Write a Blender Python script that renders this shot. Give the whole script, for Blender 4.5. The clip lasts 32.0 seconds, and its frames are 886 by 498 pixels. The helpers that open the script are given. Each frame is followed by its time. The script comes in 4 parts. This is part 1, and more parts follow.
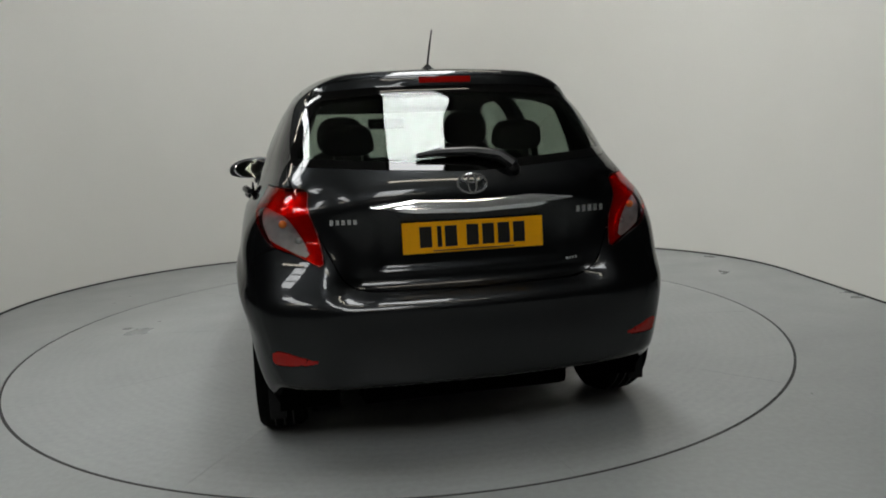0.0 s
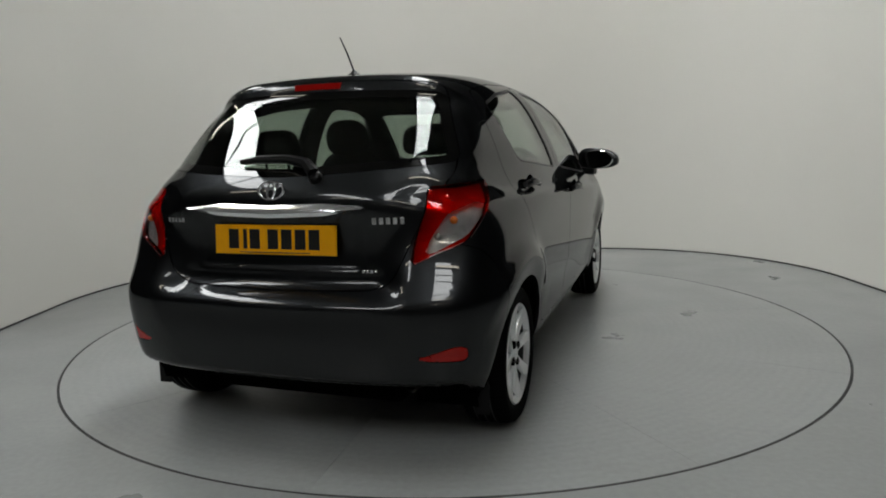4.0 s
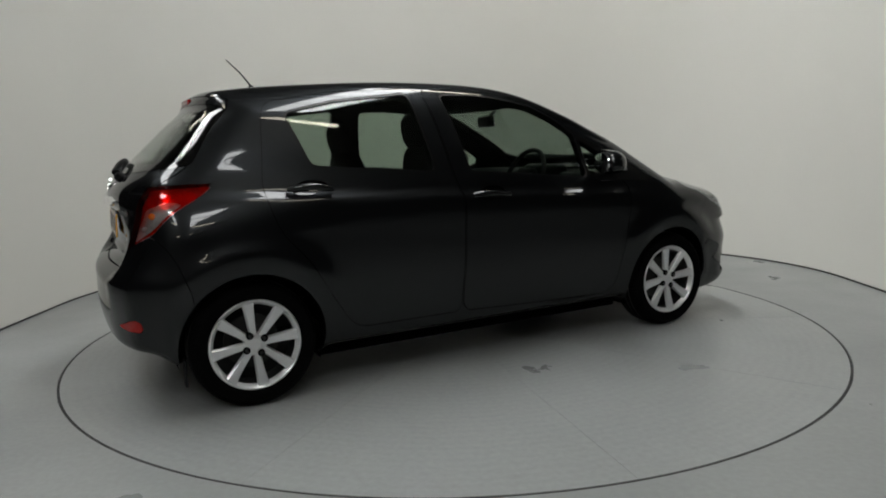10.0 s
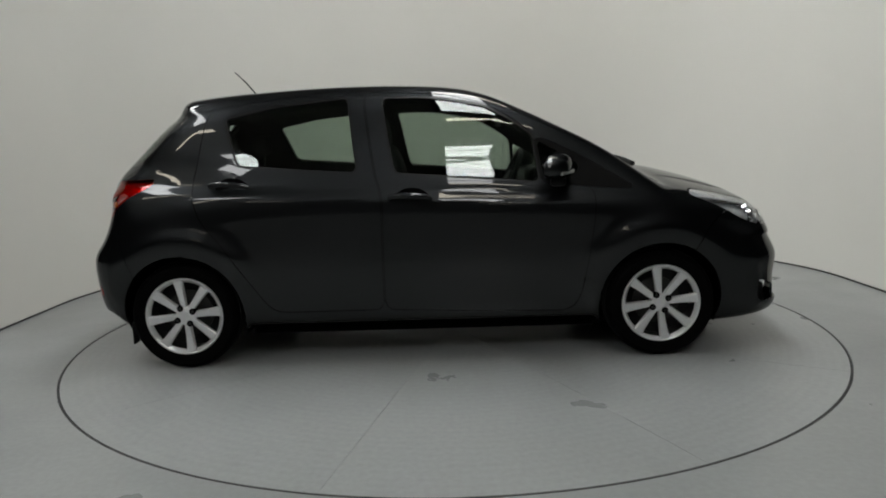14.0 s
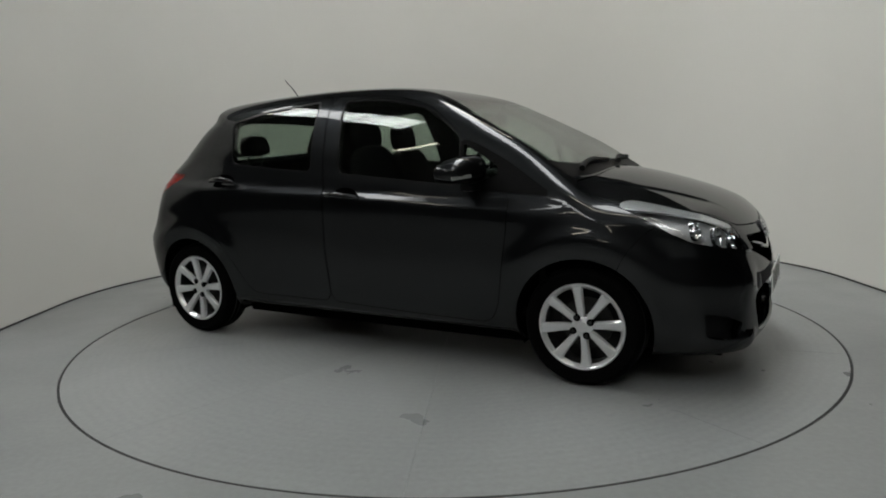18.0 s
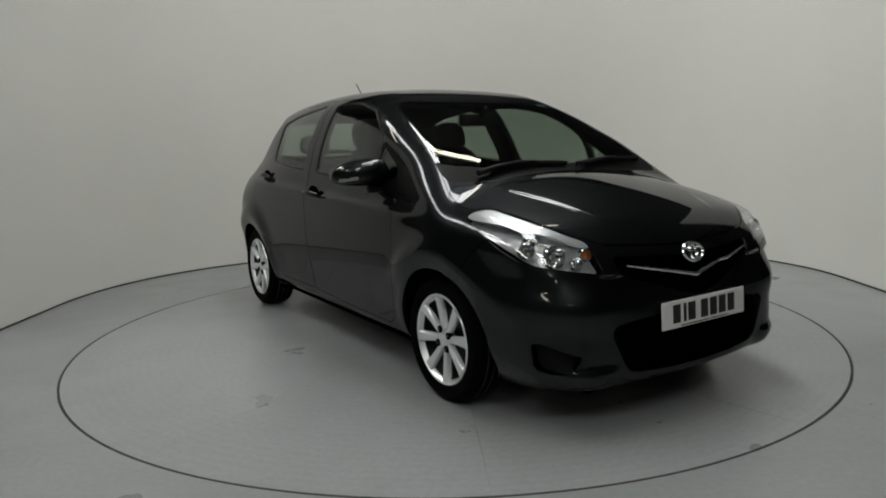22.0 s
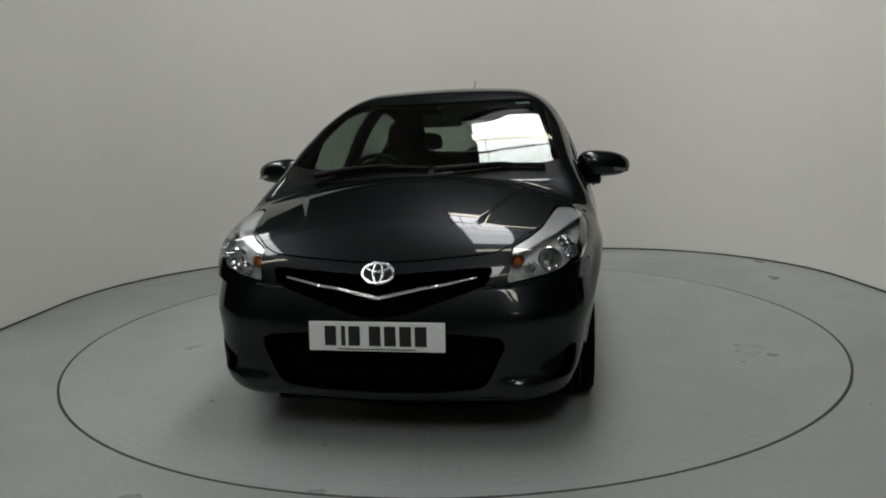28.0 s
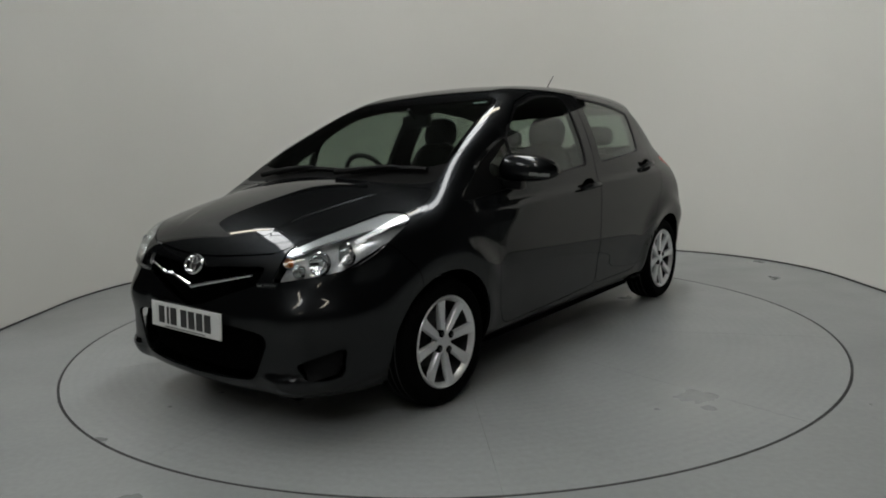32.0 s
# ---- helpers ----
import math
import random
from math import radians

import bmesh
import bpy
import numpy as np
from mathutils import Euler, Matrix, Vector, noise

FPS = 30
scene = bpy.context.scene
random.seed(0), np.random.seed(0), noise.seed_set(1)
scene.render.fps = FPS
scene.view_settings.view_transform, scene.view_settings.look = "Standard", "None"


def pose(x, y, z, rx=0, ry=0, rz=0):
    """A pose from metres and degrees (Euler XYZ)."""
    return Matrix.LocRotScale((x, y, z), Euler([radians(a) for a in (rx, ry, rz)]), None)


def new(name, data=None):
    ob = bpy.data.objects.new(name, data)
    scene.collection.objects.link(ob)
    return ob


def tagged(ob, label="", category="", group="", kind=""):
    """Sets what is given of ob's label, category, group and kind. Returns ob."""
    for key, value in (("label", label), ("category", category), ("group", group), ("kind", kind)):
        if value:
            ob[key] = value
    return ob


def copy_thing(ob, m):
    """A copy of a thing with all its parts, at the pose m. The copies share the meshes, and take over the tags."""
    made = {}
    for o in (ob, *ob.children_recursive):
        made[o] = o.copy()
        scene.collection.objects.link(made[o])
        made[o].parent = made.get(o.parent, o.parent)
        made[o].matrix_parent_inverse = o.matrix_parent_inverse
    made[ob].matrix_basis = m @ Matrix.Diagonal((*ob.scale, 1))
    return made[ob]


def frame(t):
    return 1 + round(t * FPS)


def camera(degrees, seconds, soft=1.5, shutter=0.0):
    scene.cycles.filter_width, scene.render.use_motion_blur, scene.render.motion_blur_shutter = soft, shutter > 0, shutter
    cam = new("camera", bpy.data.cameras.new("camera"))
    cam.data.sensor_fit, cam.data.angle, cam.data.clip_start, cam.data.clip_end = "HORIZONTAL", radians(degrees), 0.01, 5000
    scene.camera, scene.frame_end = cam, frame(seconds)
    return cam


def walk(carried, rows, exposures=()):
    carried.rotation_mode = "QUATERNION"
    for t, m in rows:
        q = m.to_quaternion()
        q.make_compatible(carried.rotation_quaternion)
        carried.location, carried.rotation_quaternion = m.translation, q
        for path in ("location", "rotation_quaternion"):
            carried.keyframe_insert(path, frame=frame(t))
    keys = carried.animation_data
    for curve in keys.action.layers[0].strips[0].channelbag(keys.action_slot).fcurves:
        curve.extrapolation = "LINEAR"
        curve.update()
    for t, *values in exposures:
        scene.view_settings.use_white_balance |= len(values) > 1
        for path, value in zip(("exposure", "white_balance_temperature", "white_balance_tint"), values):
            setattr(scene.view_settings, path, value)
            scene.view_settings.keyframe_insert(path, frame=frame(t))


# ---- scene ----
# Camera: on a stand before the turntable; it swings to its place in the first second and a half, then stays.
cam = camera(64.87, 32.0, soft=1.9)
EYE, YAW, PITCH, ROLL = (0.0, -4.35, 1.146), 0.512, -8.60, -1.784


def cam_pose(swing):
    return (Matrix.Translation((EYE[0] + 0.052 * swing, *EYE[1:])) @ pose(0, 0, 0, 90 + PITCH - 0.17 * swing, 0, YAW - 3.08 * swing)
            @ pose(0, 0, 0, 0, 0, ROLL - 0.40 * swing))


SWING = [(0, 1), (0.1, 1), (0.2, 0.995), (0.3, 0.985), (0.4, 0.945), (0.5, 0.92), (0.6, 0.85), (0.7, 0.72), (0.8, 0.575), (0.9, 0.395), (1.0, 0.26),
         (1.1, 0.16), (1.2, 0.075), (1.3, 0.035), (1.4, 0.008), (1.5, 0), (1.7, 0), (16, 0), (32, 0)]
walk(cam, [(t, cam_pose(s)) for t, s in SWING], [(0, 0.0), (3, -0.06), (9, -0.02), (13, 0.02), (17, -0.23), (19, -0.20), (21, -0.22), (23, -0.09), (28, -0.27), (30, -0.32), (32, -0.29)])

# ---- light: a dim hall with roof lights and tube lamps; no daylight but theirs ----
world = bpy.data.worlds.new("world")
scene.world = world
world.use_nodes = True
world.node_tree.nodes["Background"].inputs["Color"].default_value = (0.55, 0.6, 0.65, 1)
world.node_tree.nodes["Background"].inputs["Strength"].default_value = 0.005
SKYLIGHT_GLOW, TUBE_GLOW = 14.4, 14.0


# ---- materials ----
def material(name):
    m = bpy.data.materials.new(name)
    m.use_nodes = True
    nodes = m.node_tree.nodes
    return m, nodes, m.node_tree.links, nodes["Principled BSDF"]


def plain(name, colour, rough=0.5, metal=0.0, coat=0.0, grain=0.0, scale=60.0, bump=0.0, spec=0.5):
    m, nodes, links, b = material(name)
    b.inputs["Base Color"].default_value = (*colour, 1)
    b.inputs["Roughness"].default_value, b.inputs["Metallic"].default_value = rough, metal
    b.inputs["Coat Weight"].default_value, b.inputs["Coat Roughness"].default_value = coat, 0.04
    b.inputs["Specular IOR Level"].default_value = spec
    if grain or bump:
        co = nodes.new("ShaderNodeTexCoord")
        n = nodes.new("ShaderNodeTexNoise")
        n.inputs["Scale"].default_value, n.inputs["Detail"].default_value = scale, 6
        links.new(co.outputs["Object"], n.inputs["Vector"])
        if grain:
            r = nodes.new("ShaderNodeMapRange")
            r.inputs["To Min"].default_value, r.inputs["To Max"].default_value = 1 - grain, 1 + grain
            links.new(n.outputs["Fac"], r.inputs["Value"])
            mix = nodes.new("ShaderNodeVectorMath")
            mix.operation = "SCALE"
            mix.inputs[0].default_value = colour
            links.new(r.outputs["Result"], mix.inputs["Scale"])
            links.new(mix.outputs["Vector"], b.inputs["Base Color"])
        if bump:
            k = nodes.new("ShaderNodeBump")
            k.inputs["Strength"].default_value, k.inputs["Distance"].default_value = bump, 0.002
            links.new(n.outputs["Fac"], k.inputs["Height"])
            links.new(k.outputs["Normal"], b.inputs["Normal"])
    return m


def car_paint():
    """Dark flakes under a clear coat: the coat mirrors sharply, more at a slant; the flakes shine broadly."""
    m, nodes, links, b = material("grey metallic paint")
    out = nodes["Material Output"]
    nodes.remove(b)
    co = nodes.new("ShaderNodeTexCoord")
    flake = nodes.new("ShaderNodeTexVoronoi")
    flake.inputs["Scale"].default_value = 1400
    links.new(co.outputs["Object"], flake.inputs["Vector"])
    ramp = nodes.new("ShaderNodeMapRange")
    ramp.inputs["To Min"].default_value, ramp.inputs["To Max"].default_value = 0.75, 1.3
    links.new(flake.outputs["Color"], ramp.inputs["Value"])
    tint = nodes.new("ShaderNodeVectorMath")
    tint.operation = "SCALE"
    tint.inputs[0].default_value = PAINT
    links.new(ramp.outputs["Result"], tint.inputs["Scale"])
    shine, ground, base, coat, mix, edge = (nodes.new("ShaderNode" + k) for k in ("BsdfGlossy", "BsdfDiffuse", "AddShader", "BsdfGlossy", "MixShader", "Fresnel"))
    links.new(tint.outputs["Vector"], shine.inputs["Color"])
    shine.inputs["Roughness"].default_value = 0.38
    ground.inputs["Color"].default_value = (*PAINT_GROUND, 1)
    links.new(shine.outputs["BSDF"], base.inputs[0])
    links.new(ground.outputs["BSDF"], base.inputs[1])
    dust = nodes.new("ShaderNodeTexNoise")
    dust.inputs["Scale"].default_value = 3.5
    links.new(co.outputs["Object"], dust.inputs["Vector"])
    r = nodes.new("ShaderNodeMapRange")
    r.inputs["To Min"].default_value, r.inputs["To Max"].default_value = 0.008, 0.035
    links.new(dust.outputs["Fac"], r.inputs["Value"])
    links.new(r.outputs["Result"], coat.inputs["Roughness"])
    edge.inputs["IOR"].default_value = 1.43
    links.new(edge.outputs["Fac"], mix.inputs["Fac"])
    links.new(base.outputs["Shader"], mix.inputs[1])
    links.new(coat.outputs["BSDF"], mix.inputs[2])
    links.new(mix.outputs["Shader"], out.inputs["Surface"])
    return m


def tinted_glass(name, tint, gloss_rough=0.0):
    m, nodes, links, b = material(name)
    out = nodes["Material Output"]
    clear, gloss, mix, edge, power, fac = (nodes.new("ShaderNode" + k) for k in ("BsdfTransparent", "BsdfGlossy", "MixShader", "LayerWeight", "Math", "MapRange"))
    clear.inputs["Color"].default_value = (*tint, 1)
    gloss.inputs["Roughness"].default_value = gloss_rough
    edge.inputs["Blend"].default_value = 0.5
    power.operation = "POWER"
    power.inputs[1].default_value = 5.0
    fac.inputs["To Min"].default_value, fac.inputs["To Max"].default_value = 0.043, 1.0
    links.new(edge.outputs["Facing"], power.inputs[0])
    links.new(power.outputs["Value"], fac.inputs["Value"])
    links.new(fac.outputs["Result"], mix.inputs["Fac"])
    links.new(clear.outputs["BSDF"], mix.inputs[1])
    links.new(gloss.outputs["BSDF"], mix.inputs[2])
    links.new(mix.outputs["Shader"], out.inputs["Surface"])
    return m


def glow(name, colour, strength):
    m, nodes, links, b = material(name)
    b.inputs["Base Color"].default_value = (*colour, 1)
    b.inputs["Emission Color"].default_value, b.inputs["Emission Strength"].default_value = (*colour, 1), strength
    return m


def painted_floor(name, colour, seed, rings=0.0):
    """Worn grey floor paint: soft scuffs, small dark marks, uneven sheen; rings: faint lighter and darker bands round
    the middle.
    """
    m, nodes, links, b = material(name)
    co = nodes.new("ShaderNodeTexCoord")

    def noise_at(scale, detail=5, stretch=(1, 1, 1)):
        mp = nodes.new("ShaderNodeMapping")
        mp.inputs["Scale"].default_value, mp.inputs["Location"].default_value = stretch, (seed, seed * 2, 0)
        n = nodes.new("ShaderNodeTexNoise")
        n.inputs["Scale"].default_value, n.inputs["Detail"].default_value = scale, detail
        links.new(co.outputs["Object"], mp.inputs["Vector"])
        links.new(mp.outputs["Vector"], n.inputs["Vector"])
        return n.outputs["Fac"]

    def range_of(value, a, c, lo, hi):
        r = nodes.new("ShaderNodeMapRange")
        for key, v in (("From Min", a), ("From Max", c), ("To Min", lo), ("To Max", hi)):
            r.inputs[key].default_value = v
        links.new(value, r.inputs["Value"])
        return r.outputs["Result"]

    def product(p, q):
        n = nodes.new("ShaderNodeMath")
        n.operation = "MULTIPLY"
        links.new(p, n.inputs[0])
        links.new(q, n.inputs[1])
        return n.outputs["Value"]
    broad = range_of(noise_at(0.9, 4), 0.3, 0.7, 0.93, 1.06)
    fine = range_of(noise_at(38, 7), 0.3, 0.7, 0.94, 1.06)
    spots = range_of(noise_at(9.0, 3), 0.22, 0.42, 0.95, 1.0)
    scuffs = range_of(noise_at(3.0, 6, (0.35, 2.6, 1)), 0.22, 0.42, 0.95, 1.0)
    shade = product(product(broad, fine), product(spots, scuffs))
    if rings:
        wave = nodes.new("ShaderNodeTexWave")
        wave.wave_type, wave.rings_direction = "RINGS", "Z"
        wave.inputs["Scale"].default_value, wave.inputs["Distortion"].default_value = 6.3, 0.8
        links.new(co.outputs["Object"], wave.inputs["Vector"])
        shade = product(shade, range_of(wave.outputs["Fac"], 0.0, 1.0, 1 - rings, 1 + rings))
    mix = nodes.new("ShaderNodeVectorMath")
    mix.operation = "SCALE"
    mix.inputs[0].default_value = colour
    links.new(shade, mix.inputs["Scale"])
    links.new(mix.outputs["Vector"], b.inputs["Base Color"])
    links.new(range_of(noise_at(2.2, 5), 0.3, 0.7, 0.27, 0.37), b.inputs["Roughness"])
    bump = nodes.new("ShaderNodeBump")
    bump.inputs["Strength"].default_value, bump.inputs["Distance"].default_value = 0.08, 0.001
    links.new(noise_at(14, 4), bump.inputs["Height"])
    links.new(bump.outputs["Normal"], b.inputs["Normal"])
    return m


PAINT, PAINT_GROUND = (0.0165, 0.0178, 0.0190), (0.0004, 0.0004, 0.0005)
M_PAINT = car_paint()
M_GLASS = tinted_glass("green tinted glass", (0.74, 0.79, 0.75))
M_LENS = tinted_glass("clear lamp cover", (0.93, 0.94, 0.94))
M_BLACK = plain("satin black plastic", (0.005, 0.005, 0.0055), 0.3, grain=0.2, spec=0.15)
M_TRIM = plain("rough black plastic", (0.006, 0.006, 0.0065), 0.6, grain=0.25, scale=200, bump=0.3, spec=0.15)
M_RUBBER = plain("tyre rubber", (0.0022, 0.0022, 0.0023), 0.8, grain=0.3, scale=30, bump=0.2, spec=0.03)
M_CHROME = plain("bright chrome", (0.90, 0.91, 0.92), 0.13, 0.9)
M_ALLOY = plain("silver alloy paint", (0.76, 0.77, 0.78), 0.28, 0.5, 0.6, grain=0.04, scale=25)
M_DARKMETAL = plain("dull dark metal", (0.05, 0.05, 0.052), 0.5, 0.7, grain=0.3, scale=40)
M_DISC = plain("brake disc steel", (0.07, 0.068, 0.066), 0.5, 0.6, grain=0.2, scale=80)
M_BOWL = plain("polished lamp bowl", (0.82, 0.83, 0.84), 0.10, 0.95)
M_LAMPBACK = plain("silvered lamp housing", (0.74, 0.74, 0.75), 0.20, 0.3, grain=0.7, scale=18, bump=1.0)
M_BROW = plain("pale silver lamp trim", (0.92, 0.93, 0.95), 0.22, 0.6, 0.4)
M_FRIT = plain("black glass border", (0.002, 0.002, 0.002), 0.02, spec=0.5)
M_SAIL = plain("satin black pillar panel", (0.003, 0.003, 0.003), 0.45, spec=0.06)
# Near-black without sheen: deep shade of hollows and underside put into the colour.
M_CAVITY = plain("dead black painted as shade", (0.002, 0.002, 0.002), 0.9, spec=0.0)
M_RED = tinted_glass("red lamp cover", (0.88, 0.13, 0.08))
M_TAILBACK = plain("faceted tail lamp mirror", (0.62, 0.60, 0.58), 0.22, 0.5, grain=0.9, scale=16, bump=1.0)
M_TAILCLEAR = plain("fluted tail lamp mirror", (0.66, 0.66, 0.65), 0.16, 0.6, grain=0.7, scale=24, bump=1.0)
M_DARKRED = plain("deep red lamp plastic", (0.30, 0.006, 0.004), 0.12, 0.0, 0.0, spec=0.3)
M_WHITELENS = plain("frosted clear lamp plastic", (0.26, 0.27, 0.26), 0.16, 0.3, 1.0, grain=0.5, scale=45)
M_AMBER = plain("amber bulb glass", (0.60, 0.16, 0.02), 0.15, 0.0, 0.8)
M_YELLOW = plain("yellow plate acrylic", (0.80, 0.37, 0.006), 0.25, 0.0, 0.6, grain=0.03)
M_WHITE = plain("white plate acrylic", (0.80, 0.81, 0.79), 0.25, 0.0, 0.6, grain=0.03)
M_INK = plain("black plate ink", (0.012, 0.012, 0.012), 0.3)
M_FABRIC = plain("charcoal seat fabric", (0.012, 0.012, 0.013), 0.9, grain=0.12, scale=60, bump=0.1, spec=0.08)
M_LINING = plain("dark cabin lining", (0.005, 0.005, 0.005), 0.85, grain=0.15, scale=90, spec=0.05)
M_DASH = plain("grained dashboard plastic", (0.008, 0.008, 0.0085), 0.55, grain=0.2, scale=300, bump=0.3, spec=0.15)
M_MIRROR = plain("mirror silver", (0.85, 0.86, 0.86), 0.02, 1.0)
M_STICKER = plain("pale blue windscreen sticker", (0.50, 0.62, 0.62), 0.5)
M_FLOOR = painted_floor("grey floor paint", (0.238, 0.248, 0.244), 3.0)
M_TABLE = painted_floor("grey turntable paint", (0.262, 0.273, 0.269), 11.0, 0.018)
M_WALL = plain("off-white wall paint", (0.70, 0.69, 0.65), 0.55, grain=0.035, scale=1.3, bump=0.02, spec=0.25)
M_GAP = plain("dark gap", (0.02, 0.02, 0.02), 0.8)
M_HALL = plain("dark hall cladding", (0.012, 0.012, 0.013), 0.7, grain=0.3, scale=2)
M_ROOF = plain("grey roof sheeting", (0.26, 0.26, 0.255), 0.6, grain=0.12, scale=2)
M_HALLFLOOR = plain("dusty concrete", (0.07, 0.07, 0.068), 0.6, grain=0.25, scale=1.5)
M_STEEL = plain("painted roof steel", (0.02, 0.021, 0.022), 0.5, grain=0.2, scale=5)
M_SKY = glow("roof light sheet", (0.93, 0.95, 0.95), SKYLIGHT_GLOW)
M_TUBE = glow("fluorescent diffuser", (1.0, 0.92, 0.76), TUBE_GLOW)


# ---- mesh helpers ----
def mesh_part(name, v, faces, mat, parent=None, label="", normals=None, smooth=True):
    me = bpy.data.meshes.new(name)
    me.from_pydata(np.asarray(v, float).tolist(), [], [list(map(int, f)) for f in faces])
    me.materials.append(mat)
    me.polygons.foreach_set("use_smooth", [smooth] * len(me.polygons))
    if normals is not None:
        me.normals_split_custom_set(np.asarray(normals, float).tolist())
    me.update()
    ob = new(name, me)
    ob.parent = parent
    if label:
        ob["label"] = label
    return ob


def part(name, bm, mat, parent=None, label="", smooth=False):
    bmesh.ops.recalc_face_normals(bm, faces=bm.faces)
    me = bpy.data.meshes.new(name)
    bm.to_mesh(me)
    bm.free()
    me.materials.append(mat)
    me.polygons.foreach_set("use_smooth", [smooth] * len(me.polygons))
    if smooth:
        me.set_sharp_from_angle(angle=radians(38))
    ob = new(name, me)
    ob.parent = parent
    if label:
        ob["label"] = label
    return ob


def box(size, at=(0, 0, 0), bevel=0.0, turn=None, bm=None, segments=2):
    b = bmesh.new()
    bmesh.ops.create_cube(b, size=1)
    bmesh.ops.scale(b, vec=size, verts=b.verts)
    if bevel:
        bmesh.ops.bevel(b, geom=list(b.edges), offset=bevel, segments=segments, profile=0.6, affect="EDGES")
    m = Matrix.Translation(at) @ (turn or Matrix())
    bmesh.ops.transform(b, matrix=m, verts=b.verts)
    if bm is None:
        return b
    me = bpy.data.meshes.new("tmp")
    b.to_mesh(me)
    b.free()
    bm.from_mesh(me)
    bpy.data.meshes.remove(me)
    return bm


def lathe(profile, n=48, along="X", bm=None, closed=False):
    """Turns (distance along the axis, radius) pairs round an axis."""
    bm = bm or bmesh.new()
    rings = []
    for d, r in profile:
        ring = []
        for k in range(n):
            a = 2 * math.pi * k / n
            c, s = r * math.cos(a), r * math.sin(a)
            ring.append(bm.verts.new({"X": (d, c, s), "Y": (c, d, s), "Z": (c, s, d)}[along]))
        rings.append(ring)
    pairs = list(zip(rings, rings[1:])) + ([(rings[-1], rings[0])] if closed else [])
    for a, b in pairs:
        for k in range(n):
            bm.faces.new((a[k], a[(k + 1) % n], b[(k + 1) % n], b[k]))
    return bm


def tube(points, radii, n=10, bm=None, flat=1.0):
    bm = bm or bmesh.new()
    pts = [Vector(p) for p in points]
    rings = []
    for i, p in enumerate(pts):
        d = (pts[min(i + 1, len(pts) - 1)] - pts[max(i - 1, 0)]).normalized()
        up = Vector((0, 0, 1)) if abs(d.z) < 0.9 else Vector((1, 0, 0))
        a = d.cross(up).normalized()
        b = a.cross(d).normalized()
        r = radii[i] if isinstance(radii, (list, tuple)) else radii
        rings.append([bm.verts.new(p + a * r * math.cos(2 * math.pi * k / n) + b * r * flat * math.sin(2 * math.pi * k / n)) for k in range(n)])
    for a, b in zip(rings, rings[1:]):
        for k in range(n):
            bm.faces.new((a[k], a[(k + 1) % n], b[(k + 1) % n], b[k]))
    bm.faces.new(rings[0])
    bm.faces.new(rings[-1])
    return bm


def sheet(outline, z0, z1, bm=None):
    """A slab over a flat outline of (x, y)."""
    bm = bm or bmesh.new()
    low = [bm.verts.new((x, y, z0)) for x, y in outline]
    top = [bm.verts.new((x, y, z1)) for x, y in outline]
    bm.faces.new(low[::-1])
    bm.faces.new(top)
    for k in range(len(low)):
        n = (k + 1) % len(low)
        bm.faces.new((low[k], low[n], top[n], top[k]))
    return bm


# ---- the room: a curved white wall round a turntable, inside a dim hall ----
TABLE_R = 2.2195


def wall_line():
    """Plan of the wall's inner face, from the open end on one side round to the other."""
    line = [(-3.02, 0.08), (-3.02, 0.5)]
    line += [(-1.02 - 2.0 * math.cos(radians(a)), 0.92 + 2.0 * math.sin(radians(a))) for a in range(0, 91, 3)]
    line += [(1.2 + 1.9 * math.sin(radians(a)), 1.06 + 1.9 * math.cos(radians(a))) for a in range(0, 91, 3)]
    return line + [(3.1, 0.4), (3.1, -0.12)]


def offset_line(line, d):
    out = []
    for i, p in enumerate(line):
        a, b = Vector(line[max(i - 1, 0)]), Vector(line[min(i + 1, len(line) - 1)])
        t = (b - a).normalized()
        out.append((p[0] - t.y * d, p[1] + t.x * d))
    return out


def build_wall():
    line = wall_line()
    outer = offset_line(line, 0.12)
    part("wall_curved", sheet(line + outer[::-1], 0.0, 2.75), M_WALL, smooth=True)
    trim = offset_line(line, -0.006)
    part("trim", sheet(trim + line[::-1], 0.0, 0.012), M_GAP, smooth=True)
    tagged(bpy.data.objects["wall_curved"], "smooth off-white painted studio wall curving round the turntable", "wall", kind="structure")
    tagged(bpy.data.objects["trim"], "thin dark joint between wall and floor", "trim", kind="structure")


def ring_outline(r, n=192):
    return [(r * math.cos(2 * math.pi * k / n), r * math.sin(2 * math.pi * k / n)) for k in range(n)]


def build_floor():
    bm = bmesh.new()
    inner = [bm.verts.new((x, y, 0)) for x, y in ring_outline(TABLE_R + 0.008)]
    low = [bm.verts.new((x, y, -0.12)) for x, y in ring_outline(TABLE_R + 0.008)]
    n = len(inner)
    square = []
    for k in range(n):
        x, y = inner[k].co.x, inner[k].co.y
        s = 9.0 / max(abs(x), abs(y))
        square.append(bm.verts.new((x * s, y * s, 0)))
    for k in range(n):
        j = (k + 1) % n
        bm.faces.new((inner[k], square[k], square[j], inner[j]))
        bm.faces.new((low[k], inner[k], inner[j], low[j]))
    bm.faces.new(low)
    tagged(part("floor", bm, M_FLOOR), "smooth grey painted floor with faint scuffs", "floor", kind="structure")


